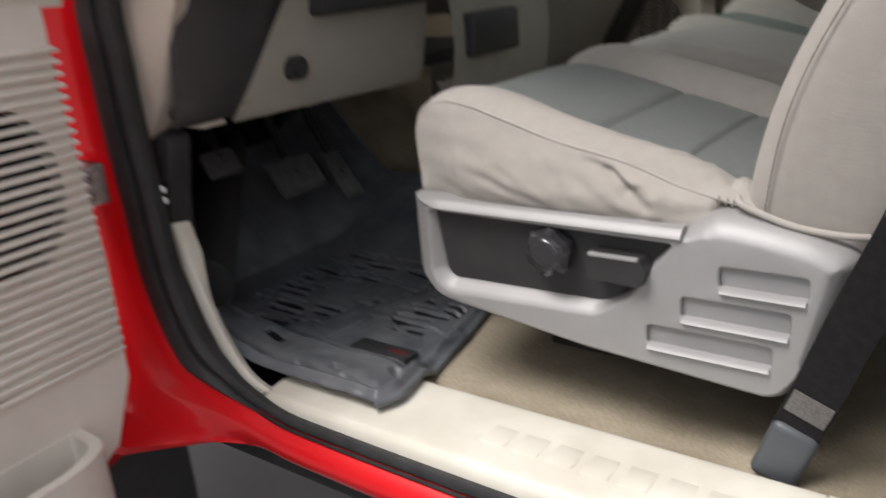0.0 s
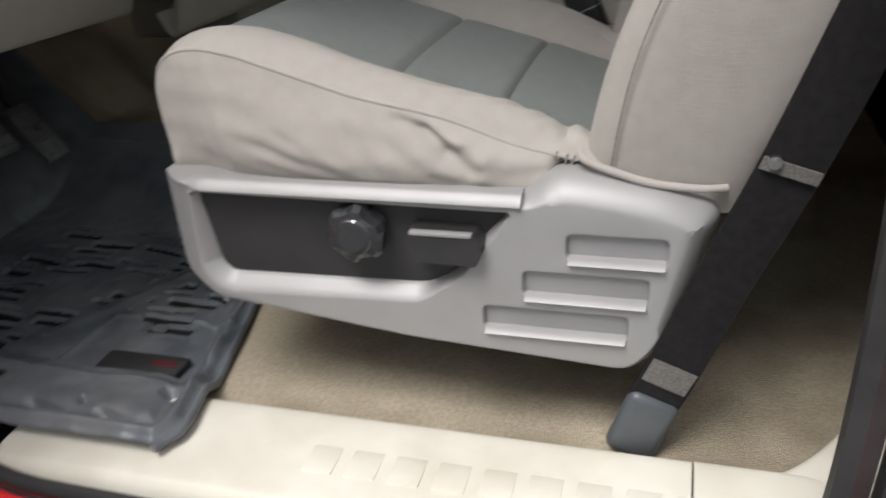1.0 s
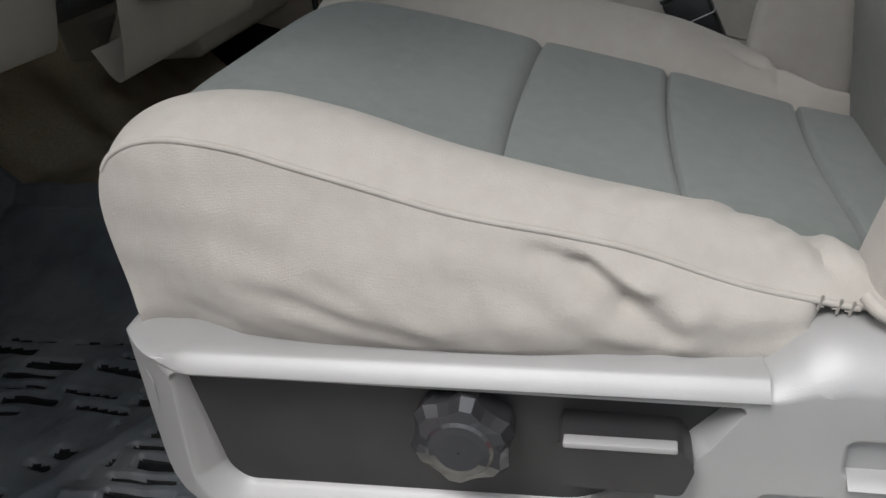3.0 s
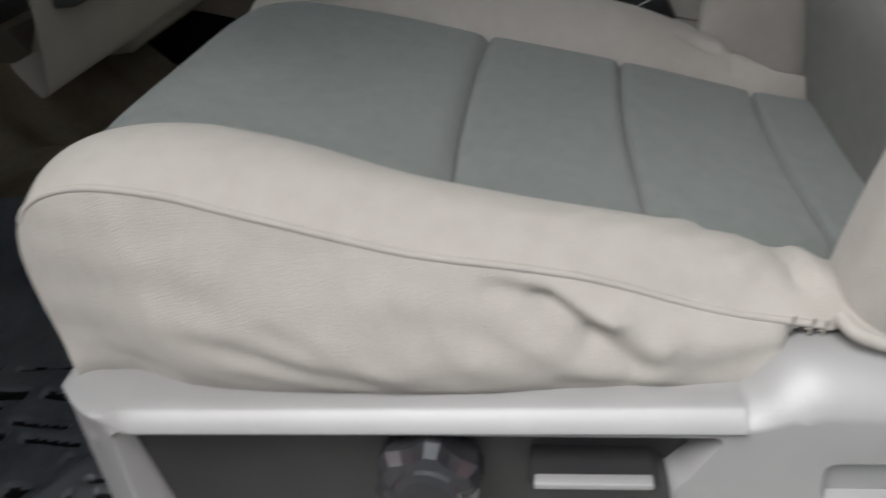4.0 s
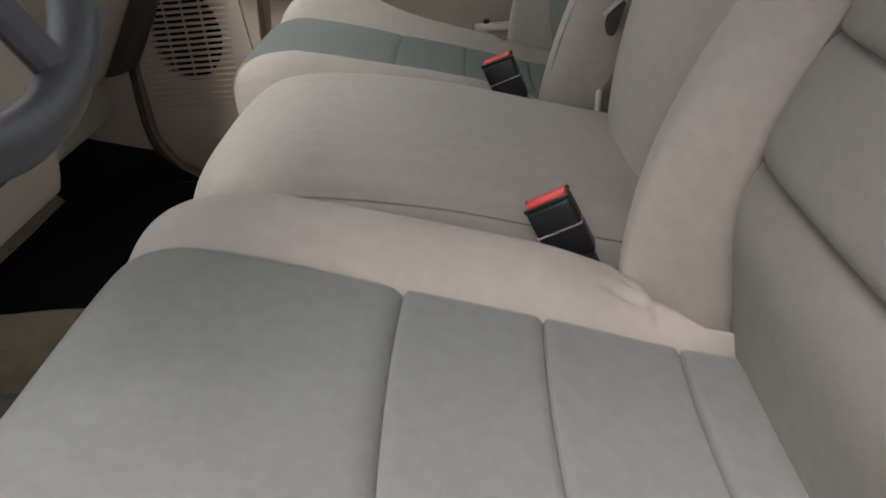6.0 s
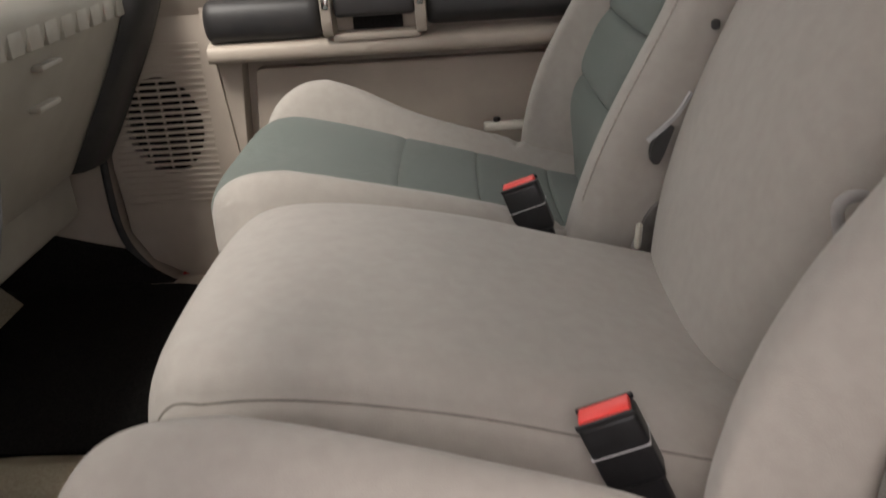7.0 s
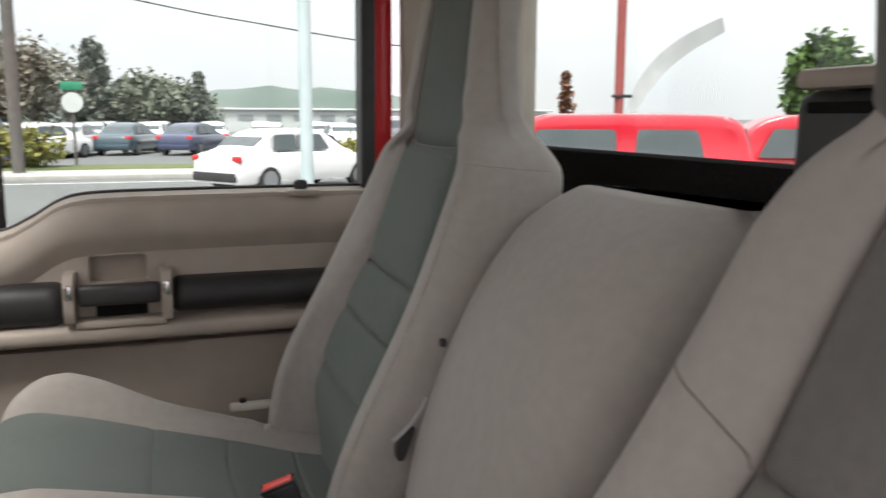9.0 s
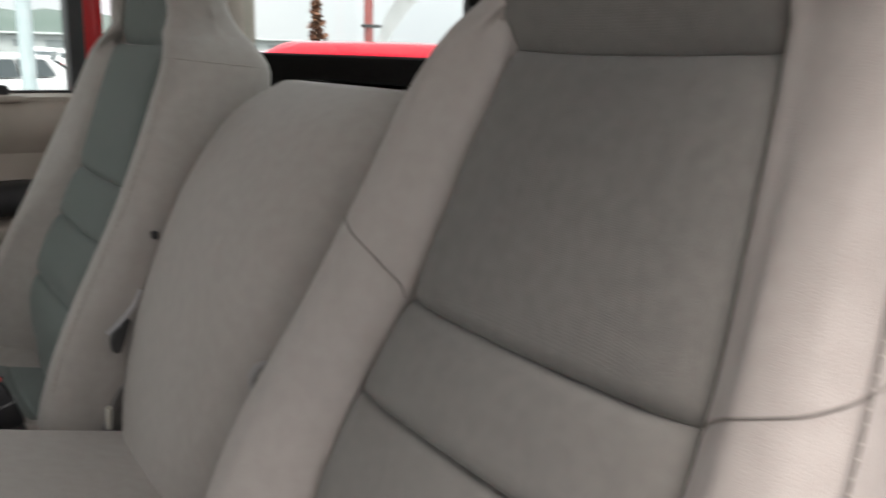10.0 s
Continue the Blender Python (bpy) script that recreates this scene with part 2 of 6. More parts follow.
def spline(pts, n):
    """n points along a Catmull-Rom curve through pts, evenly in parameter."""
    p = np.array(pts, float)
    k = len(p)
    t = np.linspace(0, k - 1, n)
    i = np.minimum(t.astype(int), k - 2)
    f = (t - i)[:, None] if p.ndim == 2 else (t - i)[:, None, None]
    q = lambda j: p[np.clip(j, 0, k - 1)]
    p0, p1, p2, p3 = q(i - 1), q(i), q(i + 1), q(i + 2)
    return 0.5 * (2 * p1 + (p2 - p0) * f + (2 * p0 - 5 * p1 + 4 * p2 - p3) * f**2 + (3 * p1 - p0 - 3 * p2 + p3) * f**3)


def curve1(xs, ys):
    """A smooth function through the points (monotone cubic)."""
    xs, ys = np.array(xs, float), np.array(ys, float)
    d = np.diff(ys) / np.diff(xs)
    m = np.r_[d[0], np.where(d[1:] * d[:-1] > 0, 2 * d[1:] * d[:-1] / (d[1:] + d[:-1] + 1e-12), 0), d[-1]]

    def f(x):
        x = np.clip(x, xs[0], xs[-1])
        i = np.clip(np.searchsorted(xs, x) - 1, 0, len(xs) - 2)
        h = xs[i + 1] - xs[i]
        t = (x - xs[i]) / h
        return ((2 * t**3 - 3 * t**2 + 1) * ys[i] + (t**3 - 2 * t**2 + t) * h * m[i] + (-2 * t**3 + 3 * t**2) * ys[i + 1] + (t**3 - t**2) * h * m[i + 1])
    return f


def grid(name, g, material, wrap=False, caps=False):
    """A surface from a grid of points; wrap closes it across, caps closes its ends."""
    nu, nv = g.shape[:2]
    idx = lambda i, j: i * nv + j % nv
    faces = [(idx(i, j), idx(i, j + 1), idx(i + 1, j + 1), idx(i + 1, j)) for i in range(nu - 1) for j in range(nv if wrap else nv - 1)]
    if caps:
        faces += [tuple(range(nv))[::-1], tuple((nu - 1) * nv + j for j in range(nv))]
    me = mesh_of(name, g.reshape(-1, 3), faces, material)
    bm = bmesh.new()
    bm.from_mesh(me)
    bmesh.ops.recalc_face_normals(bm, faces=bm.faces)
    for e in bm.edges:
        if len(e.link_faces) == 2 and e.calc_face_angle(0) > radians(50):
            e.smooth = False
    bm.to_mesh(me)
    bm.free()
    return me


def loft(name, sections, material, nu, nv, wrap=False, caps=False):
    s = spline(np.array(sections, float), nu)
    s = np.transpose(s, (1, 0, 2))
    if wrap:
        s = np.concatenate([s[-1:], s, s[:2]])
        k = len(s) - 3
        full = spline(s, (len(s) - 1) * 8 + 1)[8 : 8 + k * 8]
        keep = np.linspace(0, len(full), nv, endpoint=False).astype(int)
        s = full[keep]
    else:
        s = spline(s, nv)
    return grid(name, np.transpose(s, (1, 0, 2)), material, wrap, caps)


def tube(name, pts, r, material, sides=8, flat=1.0, n=None, closed=False):
    p = spline(pts, n or max(len(pts) * 6, 12)) if not closed else np.array(pts, float)
    rings = []
    up = Vector((0.13, 0.27, 0.95))
    k = len(p)
    for i in range(k):
        a, b = (p[(i - 1) % k], p[(i + 1) % k]) if closed else (p[max(i - 1, 0)], p[min(i + 1, k - 1)])
        d = Vector(b - a).normalized()
        s = d.cross(up).normalized()
        u = s.cross(d)
        rings.append([Vector(p[i]) + r * (math.cos(t) * s + flat * math.sin(t) * u) for t in np.linspace(0, 2 * math.pi, sides, endpoint=False)])
    g = np.array([[tuple(v) for v in ring] for ring in rings])
    if closed:
        g = np.concatenate([g, g[:1]])
    return grid(name, g, material, wrap=True, caps=not closed)


def strap(name, pts, side, width, thick, material, n=40):
    """A flat band along pts; side is the direction of its width."""
    p = spline(pts, n)
    g = []
    for i in range(n):
        d = Vector(p[min(i + 1, n - 1)] - p[max(i - 1, 0)]).normalized()
        s = Vector(side)
        s = (s - d * s.dot(d)).normalized()
        u = s.cross(d)
        g.append([tuple(Vector(p[i]) + a * width / 2 * s + b * thick / 2 * u) for a, b in ((-1, -1), (-0.96, -1.2), (0.96, -1.2), (1, -1), (1, 1), (0.96, 1.2), (-0.96, 1.2), (-1, 1))])
    return grid(name, np.array(g), material, wrap=True, caps=True)


def joined(name, meshes, material):
    """Several pieces of one part as one mesh."""
    bm = bmesh.new()
    for me in meshes:
        bm.from_mesh(me)
        bpy.data.meshes.remove(me)
    me = bpy.data.meshes.new(name)
    bm.to_mesh(me)
    bm.free()
    me.materials.append(material)
    return me


def rod(name, a, b, r, material, sides=14, bevel=0.0):
    a, b = Vector(a), Vector(b)
    bm = bmesh.new()
    bmesh.ops.create_cone(bm, cap_ends=True, segments=sides, radius1=r, radius2=r, depth=(b - a).length)
    if bevel:
        rim = [e for e in bm.edges if len(e.link_faces) == 2 and e.calc_face_angle(0) > radians(60)]
        bmesh.ops.bevel(bm, geom=rim, offset=bevel, segments=2, affect="EDGES")
    m = Matrix.Translation((a + b) / 2) @ (b - a).to_track_quat("Z", "Y").to_matrix().to_4x4()
    bmesh.ops.transform(bm, matrix=m, verts=bm.verts)
    return bm_mesh(name, bm, material)


# ---- front seats ----
# profile of the cushion along its length: x, z of the middle of the seating surface
PROF = [(-0.385, 1.10), (-0.398, 1.16), (-0.410, 1.22), (-0.411, 1.260), (-0.392, 1.286), (-0.345, 1.293), (-0.27, 1.278), (-0.183, 1.256),
        (-0.08, 1.230), (0.022, 1.200), (0.075, 1.187)]
top_z = curve1([-0.425, -0.418, -0.392, -0.35, -0.27, -0.183, -0.08, 0.022, 0.09], [1.22, 1.266, 1.289, 1.293, 1.278, 1.256, 1.23, 1.2, 1.184])
back_x = curve1([1.17, 1.25, 1.35, 1.5, 1.6, 1.685, 1.85, 2.02], [0.03, 0.05, 0.083, 0.150, 0.187, 0.213, 0.238, 0.262])
back_w = curve1([1.17, 1.25, 1.38, 1.5, 1.6, 1.65, 1.685, 1.72, 1.78, 1.95, 2.03], [0.208, 0.220, 0.230, 0.221, 0.208, 0.203, 0.188, 0.160, 0.140, 0.116, 0.095])
drv_w = curve1([1.17, 1.25, 1.38, 1.5, 1.6, 1.645, 1.68, 1.705, 1.73, 1.78, 1.95, 2.03], [0.216, 0.230, 0.239, 0.224, 0.208, 0.201, 0.184, 0.160, 0.132, 0.124, 0.110, 0.095])
drv_in = curve1([1.17, 1.40, 1.505, 1.61, 1.69, 2.04], [0.160, 0.151, 0.128, 0.111, 0.097, 0.097])
drv_out = curve1([1.17, 1.40, 1.505, 1.61, 1.69, 2.04], [0.152, 0.151, 0.147, 0.136, 0.128, 0.118])
back_b = curve1([1.17, 1.3, 1.45, 1.6, 1.7, 1.8, 2.03], [0.045, 0.055, 0.042, 0.025, 0.014, 0.006, 0.004])
back_t = curve1([1.17, 1.3, 1.6, 1.65, 1.69, 1.74, 1.85, 2.03], [0.115, 0.13, 0.140, 0.132, 0.105, 0.072, 0.058, 0.045])
insert_half = curve1([-0.44, -0.36, -0.27, -0.183, -0.08, 0.02, 0.08], [0.150, 0.150, 0.142, 0.129, 0.118, 0.110, 0.108])
# how much less the driver seat's insert reaches towards the door
near_shift = curve1([-0.44, -0.36, -0.27, -0.183, -0.08, 0.02, 0.08], [0.032, 0.033, 0.021, -0.010, -0.020, -0.020, -0.020])


# creases in the outer cover: from, to, width, depth; each has a ridge beside its groove
FOLDS = ((-0.158, 1.245, -0.128, 1.234, 0.0055, 0.004), (-0.134, 1.238, -0.104, 1.212, 0.0065, 0.008), (-0.112, 1.219, -0.084, 1.192, 0.009, 0.007), (-0.075, 1.193, 0.004, 1.199, 0.010, 0.003),
         (-0.320, 1.226, -0.196, 1.184, 0.0055, 0.0013), (-0.295, 1.222, -0.20, 1.190, 0.005, 0.0009), (-0.195, 1.236, -0.172, 1.192, 0.007, 0.0016), (-0.270, 1.232, -0.222, 1.204, 0.005, 0.0009),
         (-0.385, 1.205, -0.25, 1.183, 0.006, 0.0006), (-0.13, 1.194, -0.07, 1.182, 0.005, 0.0016), (-0.30, 1.200, -0.21, 1.180, 0.005, 0.0010), (-0.24, 1.208, -0.20, 1.186, 0.005, 0.0010),
         (-0.17, 1.226, -0.13, 1.198, 0.006, 0.0014))
# gathers on the bolsters, by x, distance from the outer edge
GATHERS = ((-0.019, 0.058, -0.009, 0.012, 0.0060, 0.010), (-0.064, 0.031, -0.047, 0.055, 0.0035, 0.005), (-0.043, 0.022, -0.028, 0.039, 0.0035, 0.005),
           (-0.086, 0.012, -0.062, 0.034, 0.0035, 0.0035), (-0.112, 0.014, -0.096, 0.030, 0.0035, 0.0035), (-0.034, 0.008, -0.020, 0.030, 0.004, 0.004), (-0.140, 0.010, -0.09, 0.014, 0.004, 0.003))

# short tucks at the rear of the inner bolster
TUCKS = ((0.012, 0.036, 0.012, 0.088, 0.0036, 0.0034), (-0.004, 0.030, 0.026, 0.050, 0.0032, 0.0025), (-0.014, 0.046, 0.020, 0.068, 0.003, 0.003), (0.010, 0.020, 0.034, 0.034, 0.003, 0.003), (-0.03, 0.058, 0.004, 0.072, 0.003, 0.002))


def shorten(x, k):
    return np.where(x < -0.183, -0.183 + (x + 0.183) * k, x)


def groove(x, z, lines, wander):
    """Depth of a set of creases, each a groove with a rounded ridge along one side."""
    dy = np.zeros_like(x)
    for x0, z0, x1, z1, w, deep in lines:
        ex, ez = x1 - x0, z1 - z0
        ll = math.hypot(ex, ez)
        s = ((x - x0) * ex + (z - z0) * ez) / ll
        q = (-(x - x0) * ez + (z - z0) * ex) / ll + wander * np.sin(s * 60 + x0 * 90)
        fade = np.exp(-np.clip(np.abs(s / ll - 0.5) - 0.3, 0, 9) ** 2 / 0.03)
        dy += deep * fade * (np.exp(-((q / w) ** 2)) - 0.75 * np.exp(-(((q - 1.9 * w) / (1.4 * w)) ** 2)))
    return dy


def cushion_mesh(cy, dx, out, k, narrow):
    """The upholstered base with its raised bolsters; the middle is sunk for the inserts. out: the side (-1 or 1) of the outer welt."""
    prof = spline(PROF, 220)
    vs = np.r_[np.linspace(-1, -0.985, 2), np.linspace(-0.98, 0.98, 161), np.linspace(0.985, 1, 2)]
    ns = 44
    half = 0.213
    sweep = 0.020 if out < 0 else 0.045
    rows = []
    for px, pz in prof:
        front = max(0.0, min(1.0, (-0.33 - px) / 0.11))
        rear = max(0.0, min(1.0, (px + 0.075) / 0.095))
        rear = rear * rear * (3 - 2 * rear)
        h = half - (0.008 if out < 0 else 0.022) * front**2 + (0.010 * math.exp(-(((px + 0.22) / 0.11) ** 2)) if out < 0 else 0.0)
        gap = 0.075 * max(0.0, min(1.0, (px + 0.020) / 0.016))
        ih = float(insert_half(px))
        zside = pz + 0.004 * (1 - 0.45 * front) + (0.005 * max(0.0, min(1.0, (-0.20 - px) / 0.10)) if out < 0 else 0.0) - 0.006 * math.exp(-(((px + 0.05) / 0.045) ** 2))
        zb = min(1.172, zside - 0.004)
        side = [(h - 0.05 - gap, min(1.10, zb)), (h - 0.02 - gap, min(1.14, zb))]
        for t in np.linspace(0, 1, ns + 1)[:-1]:
            z = zb + (zside - zb) * t
            side.append((h - gap * (1 - t) ** 0.5 - 0.006 * (1 - t) ** 2 + (0.018 if out < 0 else 0.026) * math.sin(math.pi * t**0.66) * (1 - 0.9 * front) * (1 - 0.5 * rear), z))
        row = [(px, cy - y, z) for y, z in side]
        for v in vs:
            y = v * h
            a = abs(y)
            ih = float(insert_half(px)) - (narrow * float(near_shift(px)) if v * out > 0 else 0.0)
            if a < ih:
                lift = -0.017 * (1 - 0.6 * rear)
            else:
                t = (a - ih) / (h - ih)
                top = (0.021 * (1 - 0.35 * rear) + 0.006 * math.exp(-(((px + 0.27) / 0.09) ** 2)) if out < 0 else 0.018 + 0.036 * math.exp(-(((px + 0.30) / 0.12) ** 2))) if v * out > 0 else 0.034 * (1 - 0.35 * rear)
                edge = zside - pz
                lift = -0.017 + (top + 0.017) * math.sin(min(t / 0.62, 1) * math.pi / 2) ** 0.75 if t < 0.62 else top - (top - edge) * ((t - 0.62) / 0.38) ** 2
            lift *= 1 - ((0.5 if v * out > 0 else 0.8) * max(0.0, min(1.0, (-0.30 - px) / 0.12)) if a >= ih else 0.75 * front)
            row.append((px + sweep * front * abs(v) ** 4, cy + y, pz + lift))
        row += [(px, cy + y, z) for y, z in side[::-1]]
        rows.append(row)
    g = np.array(rows)
    n0 = ns + 2
    cols = np.arange(g.shape[1])[None, :]
    flank = (cols < n0) | (cols >= g.shape[1] - n0)
    g[:, :, 0] += sweep * np.clip((-0.33 - prof[:, 0]) / 0.11, 0, 1)[:, None] * (np.minimum(np.abs((g[:, :, 1] - cy) / half), 1) ** 4) * flank
    # the front corner of the cover draws in towards its foot
    under = np.clip((g[:, n0:n0 + 1, 2] - g[:, :, 2]) / 0.10, 0, 1) ** 1.3 * flank * np.clip((-0.30 - prof[:, 0]) / 0.10, 0, 1)[:, None]
    g[:, :, 0] += 0.032 * under * (out < 0)
    # the inner bolster draws in behind, where the back meets it
    if out < 0:
        pull = np.clip((prof[:, 0] + 0.015) / 0.06, 0, 1)[:, None] * 0.85
        far = g[:, :, 1] - cy - 0.112
        g[:, :, 1] -= np.where(far > 0, far * pull, 0.0)
        g[:, :, 2] -= np.where(far > 0, 0.006 * pull, 0.0)
    # creases in the cover of the outer side, gathers on the bolster above it
    x, y, z = g[:, :, 0].copy(), g[:, :, 1].copy(), g[:, :, 2].copy()
    rim = z[:, n0:n0 + 1]
    near = (cols < n0 if out < 0 else cols >= g.shape[1] - n0) * np.clip((rim - z) / 0.012, 0, 1)
    g[:, :, 1] -= out * groove(x, z, FOLDS, 0.0007) * near
    fine = np.array([[noise.noise((a * 22, b * 46, cy)) for a, b in zip(p, q)] for p, q in zip(x, z)])
    g[:, :, 1] -= out * 0.0016 * fine * near
    top = ~flank
    g[:, :, 2] -= 0.5 * groove(x, np.abs(half - np.abs(y - cy)), GATHERS, 0.0008) * top * ((y - cy) * out > 0.14)
    g[:, :, 2] -= groove(x, np.abs(half - np.abs(y - cy)), TUCKS, 0.0008) * top * ((y - cy) * out < -0.12)
    lump = np.array([[noise.noise((a * 14, b * 26, 7 + cy)) for a, b in zip(p, q)] for p, q in zip(x, y)])
    g[:, :, 2] += 0.0014 * lump * top
    g[:, :, 0] = shorten(g[:, :, 0], k) + dx
    col = n0 if out < 0 else g.shape[1] - n0 - 1
    edge = g[((prof[:, 1] > 1.276) | (prof[:, 0] > -0.3)) & (prof[:, 0] < 0.01), col][::3].copy()
    edge[:, 1] -= out * 0.0008
    return grid("cushion", g, CREAM), edge


def cushion_panel(cy, dx, xa, xb, k, soft, cloth, trim_low):
    """One padded insert of the seating surface; trim_low: 1 where its -y side is drawn in as on the driver seat."""
    nu, nv = 34, 45
    g = np.zeros((nu, nv, 3))
    prof = spline(PROF, 600)
    if xa < -0.4:
        lead = prof[(prof[:, 1] > 1.265) & (prof[:, 0] < xb)]
        prof = np.vstack([lead[lead[:, 0].argmin() if lead[0, 0] > -0.41 else 0:], [[xb, float(top_z(xb))]]])
        arc = np.r_[0, np.cumsum(np.hypot(*np.diff(prof, axis=0).T))]
        at = np.linspace(0, arc[-1], nu)
        pick = np.stack([np.interp(at, arc, prof[:, 0]), np.interp(at, arc, prof[:, 1])], 1)
    else:
        tail = prof[prof[:, 0] > -0.3]
        xs = np.linspace(xa, xb, nu)
        pick = np.stack([xs, np.interp(xs, tail[:, 0], tail[:, 1])], 1)
    for i, (px, pz) in enumerate(pick):
        u = 2 * i / (nu - 1) - 1
        if xa < -0.4:
            u = max(u, -0.8)
        front = max(0.0, min(1.0, (-0.33 - px) / 0.11))
        ih = float(insert_half(px)) + 0.009
        for j in range(nv):
            v = 2 * j / (nv - 1) - 1
            y = v * (ih - (trim_low * float(near_shift(px)) if v < 0 else 0.0))
            puff = 0.006 * (1 - 0.85 * min(soft, 1.1) * abs(u) ** 14) * (1 - abs(v) ** 5) - 0.0060 * soft * abs(u) ** 36 - 0.008 * abs(v) ** 30 - 0.003 * (1 - v * v) * (1 - front)
            bow = 0.005 * (v * v - 0.4)
            g[i, j] = (px + dx + (bow if xa > -0.4 or i > nu // 2 else 0) + (0.016 if trim_low else 0.045) * front * abs(y / 0.213) ** 4, cy + y, pz + puff * (1 - 0.4 * front) + 0.001)
    g[:, :, 0] = shorten(g[:, :, 0] - dx, k) + dx
    return grid("cushion_panel", g, cloth)


def foot(z):
    """How far the insert of the back is tucked in above the cushion."""
    f = max(0.0, min(1.0, (1.33 - z) / 0.14))
    return 0.036 * f * f * (3 - 2 * f)


def back_section(z, side=1.0, wide=0.0, shoulder=0.0, flank=""):
    """Half a slice through the back at height z, from its rear outer corner to the middle: (from the centre line, forward-back)."""
    x, w, b, t = (float(f(z)) for f in (back_x, back_w, back_b, back_t))
    if flank == "inner":
        w = float(drv_w(z))
    elif flank == "outer":
        w = float(back_w(z - 0.06 * max(0.0, min(1.0, (z - 1.58) / 0.08)))) + 0.004
    b *= side
    capz = max(0.0, (z - 1.98) / 0.062)
    w += shoulder * max(0.0, min(1.0, (z - 1.40) / 0.12)) * max(0.0, min(1.0, (1.70 - z) / 0.03))
    if not flank:
        w -= 0.008 * math.exp(-(((z - 1.70) / 0.012) ** 2))
    b -= (0.008 if shoulder or wide else 0.0 if flank == "inner" else 0.005) * math.exp(-(((z - 1.718) / 0.018) ** 2))
    if wide:
        w += 0.020 * max(0.0, min(1.0, (z - 1.715) / 0.05))
    w, t = w * (1 - 0.35 * capz**2), t * (1 - 0.5 * capz**2)
    hi = min(0.122 + wide + 0.018 * max(0.0, min(1.0, (1.54 - z) / 0.14)), w - 0.03)
    if flank:
        hi = min(float((drv_in if flank == "inner" else drv_out)(z)) - 0.005, w - 0.02)
    x += 0.012 * capz
    if flank:
        x -= 0.32 * max(0.0, z - 1.70)
    if flank == "inner":
        rest = max(0.0, min(1.0, (z - 1.70) / 0.03))
        b -= (b + 0.004) * rest
        hi += (w - 0.030 - hi) * rest
    sec = [(w - 0.025, t), (w - 0.006, t - 0.012), (w, t - 0.04), (w, 0.05 - b), (w - 0.004, 0.022 - b), (w - 0.016, 0.004 - b), (w - 0.032, -b),
            (w - 0.050, 0.003 - b), (hi + 0.018, 0.006 - b * 0.62 + 0.5 * foot(z)), (hi + 0.004, 0.004 + foot(z)), (hi - 0.006, 0.018 + foot(z))]
    # keep the slice running inwards where the back narrows
    out, last = [], 1.0
    for a, c in sec[3:]:
        last = min(a, last - 0.002)
        out.append((last, x + c))
    return [(a, x + c) for a, c in sec[:3]] + out


def back_mesh(cy, dx, near_side, wide):
    rows = []
    for z in np.r_[np.linspace(1.165, 1.65, 38), np.linspace(1.66, 1.76, 21), np.linspace(1.775, 2.0, 14), 2.02, 2.035, 2.042]:
        if wide:
            sec, sec2 = back_section(z, 1.0, wide, 0.024), back_section(z, near_side, wide)
        else:
            sec, sec2 = back_section(z, 1.0, flank="inner"), back_section(z, near_side, flank="outer")
        pts = [(-a, c) for a, c in sec2] + [(0, sec[-1][1])] + [(a, c) for a, c in sec[::-1]]
        rows.append([(c + dx, cy + a, z) for a, c in pts])
    s = np.array(rows)
    s = np.transpose(spline(np.transpose(s, (1, 0, 2)), 88), (1, 0, 2))
    return grid("backrest", s, CREAM, wrap=True, caps=True)


def back_panel(cy, dx, za, zb, cloth, wide, sink=0.0):
    nu, nv = 26, 41
    g = np.zeros((nu, nv, 3))
    for i in range(nu):
        u = 2 * i / (nu - 1) - 1
        z = za + (zb - za) * i / (nu - 1)
        hi = min(0.127 + wide + 0.018 * max(0.0, min(1.0, (1.54 - z) / 0.14)), float(back_w(z)) - 0.026)
        inner, outer = (hi, hi) if wide else (float(drv_in(z)), float(drv_out(z))) if za < 1.6 else (min(float(drv_w(z)) - 0.005, 0.100 + 0.55 * max(0.0, z - 1.685)), float(drv_out(z)))
        for j in range(nv):
            v = 2 * j / (nv - 1) - 1
            puff = 0.014 * (1 - 0.8 * abs(u) ** 4) * (1 - abs(v) ** 8) - 0.006 * abs(u) ** 30 - 0.010 * abs(v) ** 18 - sink
            zz = z - 0.003 * (1 - v * v)
            lean = 0.0 if wide else 0.32 * max(0.0, zz - 1.70)
            g[i, j] = (float(back_x(zz)) + foot(zz) - lean - puff + dx + 0.004, cy + v * (inner if v > 0 else outer), zz)
    return grid("back_panel", g, cloth)


